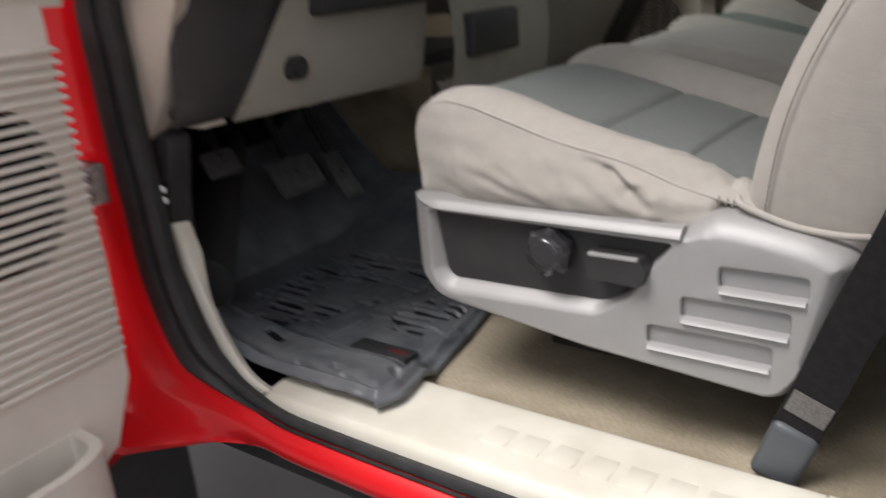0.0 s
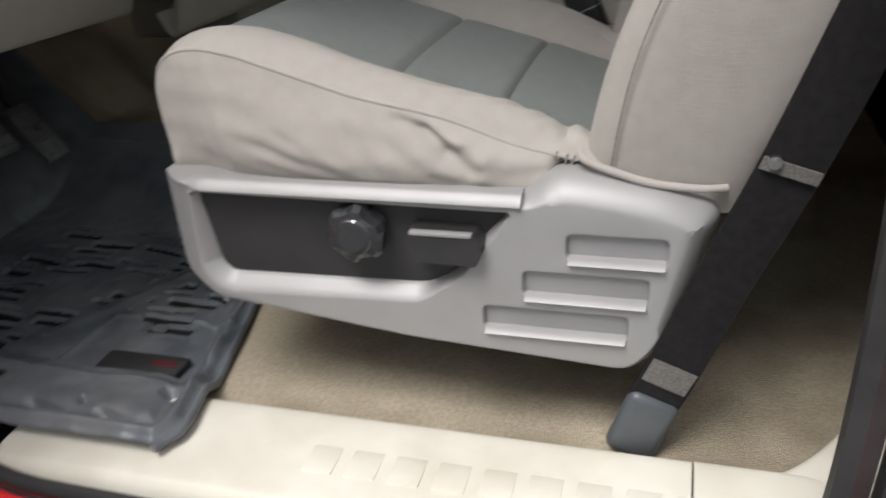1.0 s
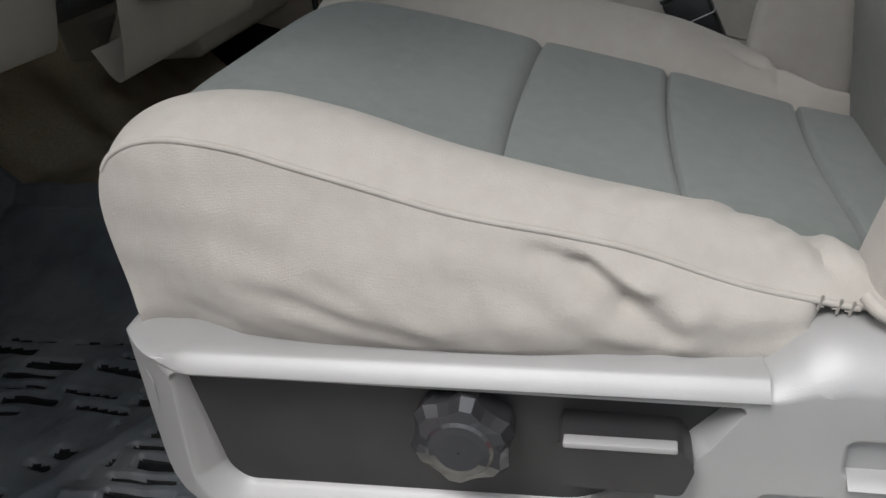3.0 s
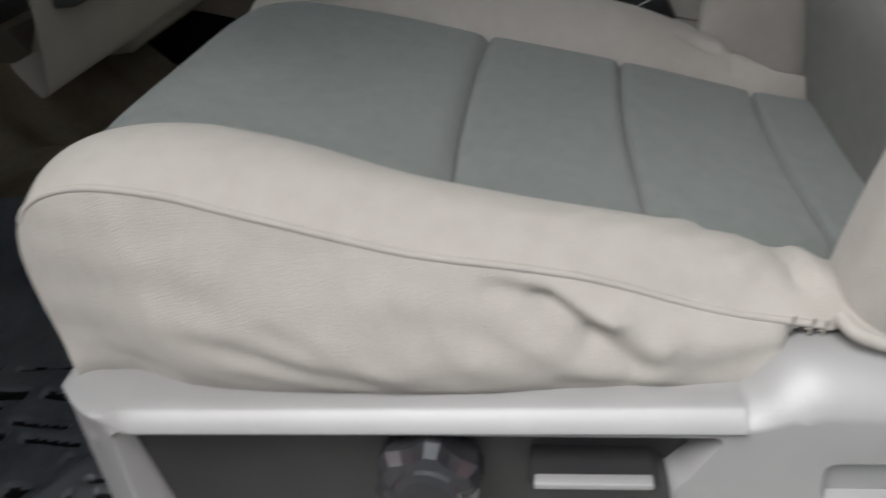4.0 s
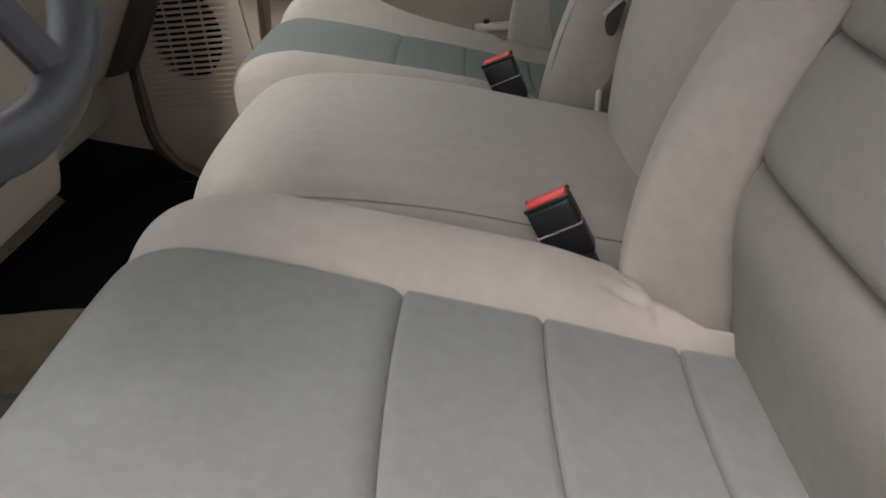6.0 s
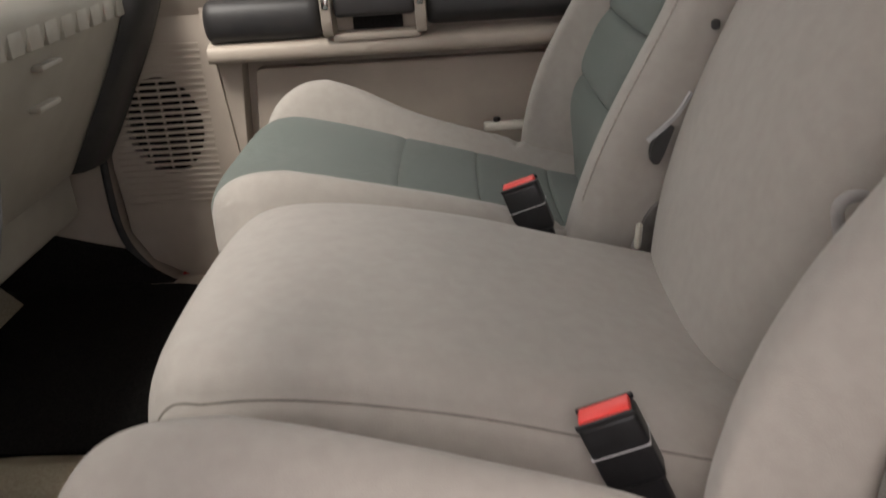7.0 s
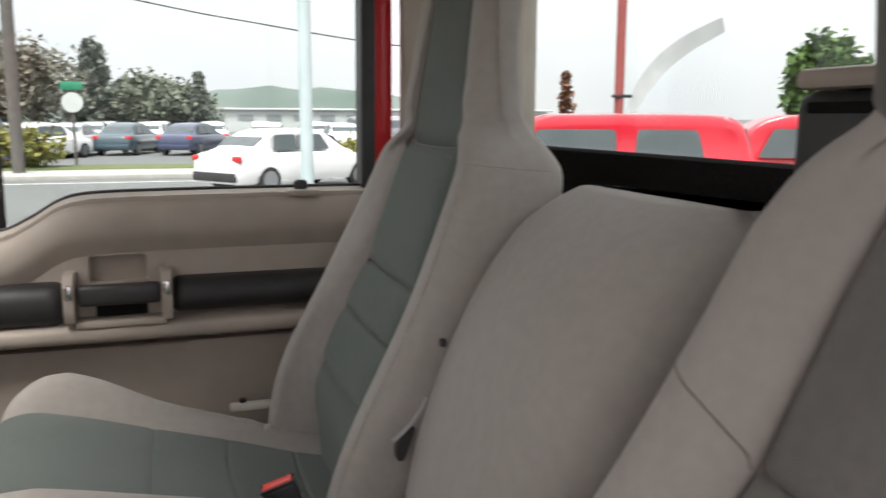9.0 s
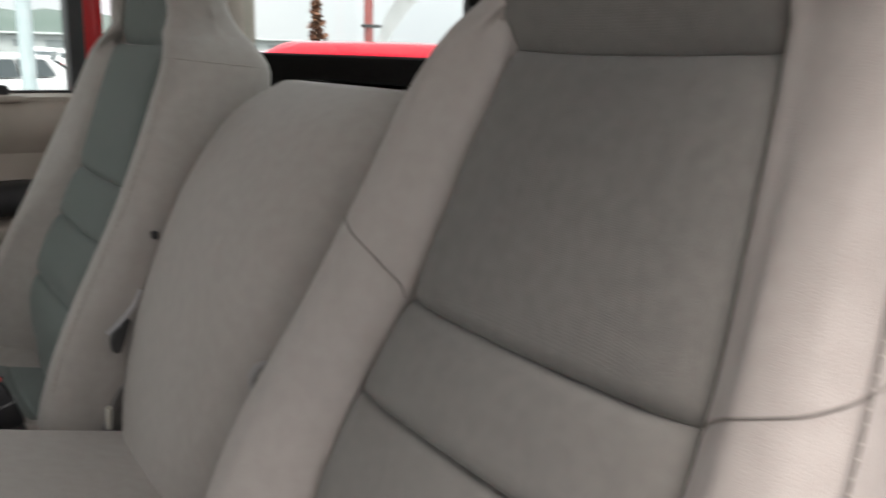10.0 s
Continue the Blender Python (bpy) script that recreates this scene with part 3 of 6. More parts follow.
def seat(name, cy, dx, out, k, cloth, back_cloth, label):
    """A high-backed front seat. out: the side of its door."""
    s = thing(name, (dx - 0.15, cy, 0.93), label, "car seat", "front seats")
    flat = 0.68 if out < 0 else 0.55
    wide = 0.0 if out < 0 else 0.014
    narrow = 1.0 if out < 0 else 0.0
    me, edge = cushion_mesh(cy, dx, out, k, narrow)
    cushion = part("cushion", me, s, "pale beige cloth with creased cover")
    for xa, xb, soft in ((-0.43, -0.1830, 1.3), (-0.1830, -0.0800, 0.7), (-0.0800, 0.0220, 0.9), (0.0220, 0.115, 0.9)):
        part("cushion_panel", cushion_panel(cy, dx, xa, xb, k, soft * (1 if out < 0 else 0.35), cloth, narrow if out < 0 else 0.0), cushion, "grey-green cloth insert")
    back = part("backrest", back_mesh(cy, dx, flat, wide), s, "pale beige cloth")
    for za, zb in ((1.18, 1.3378), (1.3382, 1.4268), (1.4272, 1.4978), (1.4982, 1.6848), (1.6852, 2.0)):
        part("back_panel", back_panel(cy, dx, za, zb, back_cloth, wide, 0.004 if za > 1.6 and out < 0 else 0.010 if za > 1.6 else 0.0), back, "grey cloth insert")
    # welt round the cushion's top edge
    part("welt", tube("welt", edge, 0.0020, CREAM, 8, n=110), cushion)
    if out < 0:
        # stitches along the welt
        arc = np.r_[0, np.cumsum(np.linalg.norm(np.diff(edge, axis=0), axis=1))]
        dashes = []
        for at in np.arange(0.02, arc[-1] - 0.004, 0.0062):
            p0, p1 = (Vector([float(np.interp(u, arc, edge[:, c])) for c in range(3)]) + Vector((0, out * 0.0010, -0.0024)) for u in (at, at + 0.0026))
            dashes.append(rod("d", p0, p1, 0.0004, THREAD, 5))
        tagged(part("stitching", joined("stitching", dashes, THREAD), cushion, "fine stitches under the welt"), kind="stuff")
        for at in (0.004, 0.010, 0.019):
            p = Vector([float(np.interp(arc[-1] - at, arc, edge[:, c])) for c in range(3)])
            part("stitch_knot", rod("stitch_knot", p + Vector((0.001, out * 0.0012, 0.0035)), p + Vector((-0.001, out * 0.0016, -0.0045)), 0.0008, SEAM, 6), cushion, "knotted thread")
        # stitched seam down the flank of the back and across both bolsters
        line = [(flank_x(z) + dx, cy - float(back_w(z)) - 0.0043, z) for z in np.linspace(1.20, 1.60, 40)]
        part("seam", tube("seam", line, 0.0008, SEAM, 6, n=40), back)
        for sgn, side, rise in ((-1, flat, 0.050), (1, 1.0, 0.070)):
            pts = []
            for q in np.linspace(0, 1, 30):
                z = 1.499 + rise * q**0.65
                fine = spline(np.array(back_section(z, side, flank="inner" if sgn > 0 else "outer")[3:10]), 71)[::-1]
                arc = np.r_[0, np.cumsum(np.hypot(*np.diff(fine, axis=0).T))]
                a, c = np.interp(q * arc[-1], arc, fine[:, 0]), np.interp(q * arc[-1], arc, fine[:, 1])
                pts.append((c + dx - 0.0002, cy + sgn * (a + 0.0002), z))
            part("seam", tube("seam", pts, 0.0010, SEAM, 6, n=40), back)
    else:
        # seam down the inner bolster and over its shoulder
        line = []
        for z in np.linspace(1.27, 1.66, 40):
            a, c = back_section(z, flat, wide)[5]
            line.append((c + dx - 0.0004, cy - a - 0.0002, z))
        part("seam", tube("seam", line, 0.0012, THREAD, 6, n=60), back)
        pts = []
        for q in np.linspace(0.12, 1, 30):
            z = 1.672 - 0.016 * q
            fine = spline(np.array(back_section(z, flat, wide)[1:10]), 91)[::-1]
            arc = np.r_[0, np.cumsum(np.hypot(*np.diff(fine, axis=0).T))]
            a, c = np.interp(q * arc[-1], arc, fine[:, 0]), np.interp(q * arc[-1], arc, fine[:, 1])
            pts.append((c + dx - 0.0002, cy - (a + 0.0002), z))
        part("seam", tube("seam", pts, 0.0007, THREAD, 6, n=40), back)
    part("seat_base", box("seat_base", (-0.28 + dx, cy - 0.06, 0.945), (0.04 + dx, cy + 0.14, 1.12), BLACKP, 0.01), s, "dark seat frame")
    for sgn in (-1, 1):
        part("seat_rail", box("seat_rail", (-0.30 + dx, cy + 0.03 + sgn * 0.085 - 0.015, 0.931), (0.05 + dx, cy + 0.03 + sgn * 0.085 + 0.015, 0.962), BLACKP, 0.004), s, "black steel rail")
    return s


def flank_x(z):
    return float(back_x(z)) - float(back_b(z)) + 0.039 - 0.03 * max(0.0, z - 1.25)


DY, PY, PDX = 0.185, 1.035, -0.048
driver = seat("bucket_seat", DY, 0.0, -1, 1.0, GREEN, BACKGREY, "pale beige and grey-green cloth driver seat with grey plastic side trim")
seat("bucket_seat", PY, PDX, 1, 1.0, GREENER, GREENER, "pale beige and grey-green cloth high-backed passenger seat by the door")

PANELP = mat("black_switch_plastic", (0.020, 0.019, 0.020), (0.026, 0.025, 0.025), 0.5, scale=25, bump=0.15, bump_scale=1500, stain=(0.045, 0.043, 0.041), stain_scale=12, stain_amount=0.3)
# grey side trim of the driver seat with its switch panel
TRIM = arc_corners([(-0.402, 1.188), (-0.378, 1.186), (-0.045, 1.183), (-0.018, 1.2045), (0.022, 1.2025), (0.085, 1.192), (0.1235, 1.174), (0.084, 1.045),
                    (0.056, 1.013), (-0.155, 1.027), (-0.352, 1.052), (-0.395, 1.074), (-0.407, 1.118)],
                   [0.024, 0.01, 0.012, 0.024, 0.02, 0.02, 0.034, 0.02, 0.02, 0.01, 0.02, 0.02, 0.02])
WELL = arc_corners([(-0.358, 1.172), (-0.052, 1.169), (-0.074, 1.146), (-0.105, 1.105), (-0.132, 1.090), (-0.335, 1.086), (-0.345, 1.095)],
                   [0.004, 0.004, 0.004, 0.01, 0.012, 0.012, 0.01])


def slot_outline(x0, z0, x1, z1):
    return arc_corners([(x0, z0), (x1, z0), (x1, z1), (x0, z1)], 0.005, 3)


def offset(loop, d):
    """A closed loop moved along its outward normals, less so along the thin upper rim and the foot."""
    p = np.array([(q[0], q[1]) for q in loop], float)
    t = np.roll(p, -1, 0) - np.roll(p, 1, 0)
    nrm = np.stack([t[:, 1], -t[:, 0]], 1) / (np.linalg.norm(t, axis=1)[:, None] + 1e-9)
    area = (p[:, 0] * np.roll(p[:, 1], -1) - np.roll(p[:, 0], -1) * p[:, 1]).sum()
    thin = np.where(p[:, 1] > 1.160, 0.15 + 0.85 * np.clip((p[:, 0] + 0.065) / 0.045, 0, 1), 1.0) * (1 - 0.5 * np.clip((1.075 - p[:, 1]) / 0.02, 0, 1))
    thin = (thin * np.clip((p[:, 0] + 0.410) / 0.036, 0.3, 1))[:, None]
    if d > 0.0035:
        # the slanting end of the well has a narrow rim
        thin = thin * (1 - 0.6 * np.clip((p[:, 0] + 0.15) / 0.03, 0, 1))[:, None]
    return p + nrm * d * thin * (1 if area > 0 else -1)


def plate(name, outline, steps, holes, material):
    """A moulded plate facing -y whose rims roll over in steps of (inset, y); holes: (outline, steps from the face inwards)."""
    bm = bmesh.new()

    def ring_of(loop, d, y):
        return [bm.verts.new((x, y + 0.022 * max(0.0, (-0.356 - x) / 0.038) ** 1.9, z)) for x, z in offset(loop, d)]

    def skirt(a, b):
        k = len(a)
        for i in range(k):
            bm.faces.new((a[i], a[(i + 1) % k], b[(i + 1) % k], b[i]))

    rings = [ring_of(outline, -d, y) for d, y in steps]
    for a, b in zip(rings, rings[1:]):
        skirt(a, b)
    faces_at = [rings[-1]]
    for loop, st in holes:
        rs = [ring_of(loop, d, y) for d, y in st]
        for a, b in zip(rs, rs[1:]):
            skirt(a, b)
        faces_at.append(rs[0])
    edges = [bm.edges.get((r[i], r[(i + 1) % len(r)])) or bm.edges.new((r[i], r[(i + 1) % len(r)])) for r in faces_at for i in range(len(r))]
    bmesh.ops.triangle_fill(bm, edges=edges, use_beauty=True, use_dissolve=False)
    FLATFACED.add(name)
    return bm_mesh(name, bm, material, 50)


SLOTS = ((-0.003, 1.131, 0.080, 1.153), (-0.041, 1.092, 0.066, 1.115), (-0.078, 1.055, 0.050, 1.077))
side_trim = part("side_trim", plate("side_trim", TRIM, [(0, -0.012), (0, -0.030), (0.002, -0.040), (0.007, -0.050), (0.014, -0.0575), (0.020, -0.0610), (0.024, -0.0625)],
                                    [(WELL, [(0.019, -0.0625), (0.016, -0.0622), (0.010, -0.0580), (0.004, -0.0515), (0, -0.0475), (0, -0.036)])]
                                    + [(slot_outline(*q), [(0.003, -0.0625), (0.001, -0.0615), (0, -0.0595), (0, -0.047)]) for q in SLOTS], SILVER), driver, "grey textured plastic valance")
ledge = np.array([[(x, y, z) for y, z in ((-0.0600, 1.1790), (-0.0585, 1.1835), (-0.050, 1.1855), (-0.030, 1.1865), (-0.010, 1.187), (0.02, 1.187))] for x in np.linspace(-0.366, -0.0425, 30)])
part("top_ledge", grid("top_ledge", ledge, SILVER), side_trim)
path = spline([(-0.382, -0.0475), (-0.391, -0.0395), (-0.3975, -0.0295), (-0.402, -0.018), (-0.405, -0.002), (-0.408, 0.05), (-0.410, 0.12), (-0.410, 0.185)], 60)
front = []
for i, (x, y) in enumerate(path):
    tx, ty = (path[min(i + 1, len(path) - 1)] - path[max(i - 1, 0)]) / (np.linalg.norm(path[min(i + 1, len(path) - 1)] - path[max(i - 1, 0)]))
    nx, ny = -ty, tx
    sag = 0.026 * max(0.0, 1 - i / 32) ** 1.6
    col = [(x + 0.03 * max(0, (1.10 - z) / 0.04) ** 2, y, z - sag * max(0.0, (z - 1.10) / 0.08)) for z in (1.058, 1.066, 1.08, 1.10, 1.13, 1.16, 1.178)]
    col += [(x - nx * r, y - ny * r, 1.185 - dz - sag) for r, dz in ((0.001, 0.003), (0.004, 0.0), (0.02, 0.0))]
    front.append(col)
part("front_cover", grid("front_cover", np.array(front), SILVER), side_trim, "grey front valance")
part("switch_panel", prism("switch_panel", arc_corners([(-0.362, 1.176), (-0.048, 1.172), (-0.128, 1.084), (-0.345, 1.080)], 0.004), "y", -0.048, -0.035, PANELP, 0.0), side_trim, "dark charcoal switch panel")
strip = []
for x in np.r_[np.linspace(-0.372, -0.352, 7), np.linspace(-0.345, -0.0415, 24)]:
    q = min(1.0, max(0.15, (x + 0.376) / 0.026))
    strip.append([(x, -0.056 + (y + 0.056) * q, 1.1815 + (z - 1.1815) * q) for y, z in ((-0.050, 1.1750), (-0.0630, 1.1752), (-0.0655, 1.1760), (-0.0664, 1.1775), (-0.0658, 1.1792), (-0.0600, 1.1858), (-0.0570, 1.1872), (-0.050, 1.1876))])
part("trim_strip", grid("trim_strip", np.array(strip), SILVER, caps=True), side_trim, "pale raised strip")
for x0, z0, x1, z1 in SLOTS:
    part("louvre_recess", box("louvre_recess", (x0 - 0.004, -0.0560, z0 - 0.004), (x1 + 0.004, -0.046, z1 + 0.004), SILVER, 0.001), side_trim)
    part("louvre", prism("louvre", [(-0.0475, z0 - 0.0045), (-0.0662, z0 - 0.0045), (-0.0674, z0 - 0.0034), (-0.0612, z0 + 0.0016), (-0.0475, z0 + 0.0016)], "x", x0 + 0.001, x1 - 0.001, SILVER, 0.0006), side_trim, "pale louvre rib")
# rotary knob with six lobes
KNOB = mat("glossy_charcoal", (0.022, 0.022, 0.024), (0.03, 0.03, 0.032), 0.14, scale=30, spec=0.7)
rows = []
for yy, k, lobe in ((-0.046, 0.80, 0.03), (-0.052, 0.97, 0.05), (-0.066, 1.0, 0.07), (-0.0725, 0.84, 0.07), (-0.0740, 0.66, 0.0), (-0.0755, 0.60, 0.0), (-0.0765, 0.45, 0.0), (-0.0765, 0.02, 0.0)):
    rows.append([(-0.193 + k * 0.0275 * (1 + (lobe if i % 4 in (0, 1) else -lobe * 0.8)) * math.cos(a), yy, 1.143 + k * 0.0275 * (1 + (lobe if i % 4 in (0, 1) else -lobe * 0.8)) * math.sin(a))
                 for i, a in enumerate(np.linspace(0, 2 * math.pi, 24, endpoint=False) + 0.2)])
knob = grid("lumbar_knob", np.array(rows), KNOB, wrap=True)
knob.polygons.foreach_set("use_smooth", [False] * len(knob.polygons))
part("lumbar_knob", knob, side_trim, "glossy dark lobed knob")
part("power_switch", prism("power_switch", arc_corners([(-0.142, 1.1535), (-0.081, 1.152), (-0.074, 1.140), (-0.080, 1.122), (-0.140, 1.124)], 0.004), "y", -0.074, -0.046, PANELP, 0.004), side_trim, "dark rocker switch with bright top edge")
# pale strip added for the light caught along the switch's top edge
part("switch_highlight", box("switch_highlight", (-0.139, -0.0752, 1.1500), (-0.083, -0.0680, 1.1538), SILVER, 0.001), side_trim, "pale strip standing in for the lit top edge")
# beige piping under the backrest, and the stitched gap above the trim
part("piping", tube("piping", [(0.003, -0.030, 1.216), (0.008, -0.0385, 1.2125), (0.024, -0.041, 1.2065), (0.06, -0.042, 1.196), (0.10, -0.041, 1.192), (0.122, -0.034, 1.191)], 0.0036, CREAM, 10), driver, "beige piping")


# stitches down the flank of the back
st = []
for i, z in enumerate(np.linspace(1.215, 1.60, 58)):
    x, y = flank_x(z), DY - float(back_w(z)) - 0.0046
    m = Matrix.Translation((x, y, z)) @ Matrix.Rotation(radians(40 if i % 2 else -20), 4, "Y")
    st.append(box("s", (-0.0018, -0.0004, -0.0004), (0.0018, 0.0004, 0.0004), THREAD, 0, 1, m))
tagged(part("stitching", joined("stitching", st, THREAD), driver, "pale zigzag stitching"), kind="stuff")

# ---- centre seat ----
centre = thing("centre_seat", (-0.15, 0.625, 0.93), "plain beige cloth centre jump seat with upright back", "car seat", "front seats")


def centre_cushion():
    prof = spline([(-0.38, 1.06), (-0.405, 1.12), (-0.412, 1.19), (-0.406, 1.25), (-0.38, 1.290), (-0.335, 1.305), (-0.26, 1.303), (-0.15, 1.283), (-0.05, 1.255), (0.06, 1.225), (0.09, 1.218)], 50)
    rows = []
    seam_at = []
    c, half = 0.628, 0.181
    for px, pz in prof:
        front = max(0.0, min(1.0, (-0.34 - px) / 0.09))
        row = []
        for v in np.linspace(-1, 1, 101):
            h = half - 0.02 * front
            a = abs(v)
            drop = 0.035 * max(0, (a - 0.72) / 0.28) ** 2.2
            row.append((px + 0.03 * front * a**4, c + v * h, pz - drop * (1 - 0.6 * front) + 0.006 * (1 - a * a) - 0.0025 * math.exp(-(((a - 0.96) / 0.012) ** 2)) + 0.0012 * math.exp(-(((a - 0.90) / 0.03) ** 2))))
        if px > -0.41 or pz > 1.2:
            seam_at.append((row[2][0], row[2][1], row[2][2] + 0.0006))
        z_edge = row[0][2]
        sides = [z_edge - d * max(z_edge - 1.06, 0) for d in (1, 0.75, 0.5, 0.36, 0.32, 0.28, 0.15)]
        outs = [0.0, 0.006, 0.007, 0.006, -0.001, 0.005, 0.005]
        row = [(row[0][0], c - h - o, z) for z, o in zip(sides, outs)] + row + [(row[-1][0], c + h + o, z) for z, o in zip(sides[::-1], outs[::-1])]
        rows.append(row)
    return grid("cushion", np.array(rows), CREAM), seam_at


me, seam_at = centre_cushion()
middle = part("cushion", me, centre)
part("seam", tube("seam", seam_at[2:-4], 0.0009, SEAM, 6, n=60), middle)
rows = []
for z in np.r_[np.linspace(1.20, 1.60, 26), 1.615, 1.628, 1.638, 1.646, 1.651, 1.653]:
    cap = max(0.0, (z - 1.60) / 0.053)
    x = 0.03 + (z - 1.20) * 0.36 - 0.026 * math.sin(math.pi * min(1, (z - 1.20) / 0.42)) + 0.03 * max(0.0, (z - 1.5) / 0.15) ** 2
    w = (0.186 + 0.004 * math.sin((z - 1.2) * 6)) * (1 - 0.10 * cap**2) * (1 - 0.22 * max(0.0, (1.32 - z) / 0.12) ** 2)
    t = 0.13 * (1 - 0.55 * cap**2)
    o = 0.035 * cap**2
    rows.append([(x + o + dx_, 0.630 + a * (w if a > 0 else w - 0.034), z - 0.010) for a, dx_ in ((-0.85, t), (-0.97, t - 0.01), (-1, t - 0.03), (-1.0, 0.100), (-0.985, 0.076), (-0.93, 0.050), (-0.82, 0.026), (-0.62, 0.007), (-0.3, -0.001), (0, -0.002),
                                                              (0.3, -0.001), (0.6, 0.003), (0.88, 0.012), (0.97, 0.028), (1, 0.05), (1, t * 0.6), (0.97, t - 0.02), (0.85, t))])
s = np.transpose(spline(np.transpose(np.array(rows), (1, 0, 2)), 70), (1, 0, 2))
part("backrest", grid("backrest", s, CREAM, wrap=True, caps=True), centre)
part("seat_base", box("seat_base", (-0.36, 0.49, 0.935), (0.10, 0.76, 1.08), BLACKP, 0.01), centre, "dark seat frame")
for sgn in (-1, 1):
    part("hinge_bracket", prism("hinge_bracket", arc_corners([(0.03, 1.21), (0.055, 1.205), (0.115, 1.29), (0.10, 1.31), (0.05, 1.26)], 0.01), "y", 0.625 + sgn * 0.183, 0.625 + sgn * 0.189, STEEL, 0.001), centre, "worn steel hinge bracket")


LOOPGREY = mat("pale_grey_strap", (0.36, 0.35, 0.335), (0.31, 0.30, 0.29), 0.7, scale=80, bump=0.2)


# ---- belts and buckles ----
def buckle(at, tilt, turn, label):
    """A seat belt buckle on a stiff stalk, its top at the given place."""
    m = Matrix.Translation(at) @ Matrix.Rotation(radians(turn), 4, "Z") @ Matrix.Rotation(radians(tilt), 4, "Y")
    b = thing("seat_belt_buckle", at, label, "seat belt buckle", "front buckles")
    body = part("buckle_body", box("buckle_body", (-0.021, -0.011, -0.060), (0.021, 0.011, -0.002), BUCKLE, 0.004, 3, m), b, "glossy black plastic")
    part("release_button", box("release_button", (-0.0185, -0.0085, -0.004), (0.0185, 0.0085, 0.003), REDBTN, 0.002, 2, m), body, "bright red button")
    part("rim", joined("rim", [box("r", (-0.021, -0.0115, -0.0030), (0.021, -0.0085, 0.0015), BUCKLE, 0.001, 2, m), box("r", (-0.021, 0.0085, -0.0030), (0.021, 0.0115, 0.0015), BUCKLE, 0.001, 2, m)], BUCKLE), body)
    part("seam_line", box("seam_line", (-0.0214, -0.0114, -0.0290), (0.0214, 0.0114, -0.0280), WHITELINE, 0.0002, 1, m), body, "pale parting line")
    part("stalk", box("stalk", (-0.017, -0.008, -0.17), (0.017, 0.008, -0.055), BUCKLE, 0.004, 2, m), b, "black sleeve")
    return b


buckle((-0.061, 0.438, 1.268), -24, -8, "black seat belt buckle with red release button beside the driver seat")
buckle((-0.086, 0.850, 1.287), -20, -8, "black seat belt buckle with red release button beside the passenger seat")

BOOT = mat("slate_plastic", (0.060, 0.067, 0.075), (0.070, 0.077, 0.085), 0.42, scale=30, bump=0.1, bump_scale=900)
PATCH = mat("frayed_grey_thread", (0.17, 0.16, 0.15), (0.10, 0.095, 0.09), 0.8, scale=400, bump=0.5, bump_scale=900)
lap = thing("driver_seat_belt", (0.065, -0.06, 0.93), "charcoal seat belt running from a floor anchor up the pillar", "seat belt")
part("anchor_boot", box("anchor_boot", (-0.024, -0.010, -0.034), (0.024, 0.010, 0.036), BOOT, 0.009, 3, pose(0.066, -0.058, 0.962, 0, 20, 4)), lap, "black plastic anchor cover")
part("webbing", strap("webbing", [(0.075, -0.060, 0.99), (0.092, -0.064, 1.035), (0.125, -0.072, 1.13), (0.162, -0.080, 1.228), (0.205, -0.088, 1.36), (0.28, -0.105, 1.60), (0.33, -0.12, 1.80)], (0.93, 0, -0.36), 0.046, 0.0016, BELT), lap, "dark webbing")
part("stitch_patch", strap("stitch_patch", [(0.0830, -0.0635, 1.010), (0.0925, -0.0665, 1.0345)], (0.93, 0, -0.36), 0.040, 0.0012, PATCH, 6), lap, "grey stitched patch")
part("belt_stop", rod("belt_stop", (0.150, -0.090, 1.234), (0.150, -0.080, 1.234), 0.005, STEEL, 14, 0.002), lap, "bright stop button")
part("fold_patch", strap("fold_patch", [(0.160, -0.0835, 1.222), (0.163, -0.0845, 1.232)], (0.93, 0, -0.36), 0.043, 0.0014, PATCH, 5), lap, "worn frayed patch")
# belt guide hanging between centre and passenger backs
hang = thing("passenger_seat_belt", (0.05, 0.80, 1.25), "dark belt guide with pale edged webbing beside the passenger seat", "seat belt")
part("webbing", strap("webbing", [(0.088, 0.803, 1.392), (0.076, 0.800, 1.373), (0.060, 0.797, 1.358), (0.044, 0.797, 1.345)], (0.3, 0, 0.9), 0.005, 0.002, WHITELINE, 14), hang, "pale edge of the belt")
part("guide", prism("guide", arc_corners([(0.072, 1.360), (0.052, 1.347), (0.047, 1.333), (0.049, 1.320), (0.057, 1.319), (0.063, 1.334)], 0.005), "y", 0.794, 0.806, BLACKP, 0.004), hang, "dark belt guide")
part("hook", box("hook", (0.104, 0.798, 1.453), (0.112, 0.808, 1.463), BLACKP, 0.003), hang, "small black hook")
loop = thing("release_strap", (0.10, 0.468, 1.28), "pale grey pull loop on the flank of the centre seat back", "pull strap")
part("loop", tube("loop", [(0.112, 0.470, 1.270), (0.106, 0.468, 1.325), (0.094, 0.466, 1.380), (0.090, 0.464, 1.396), (0.096, 0.463, 1.404), (0.108, 0.464, 1.402), (0.118, 0.468, 1.385), (0.124, 0.474, 1.36)], 0.0042, LOOPGREY, 10, n=60), loop)
pin = thing("hinge_pin", (0.045, 0.80, 1.2), "small pale hinge pin at the foot of the centre back", "hinge pin")
part("pin", rod("pin", (0.038, 0.800, 1.222), (0.040, 0.800, 1.252), 0.004, SILL, 10, 0.002), pin)
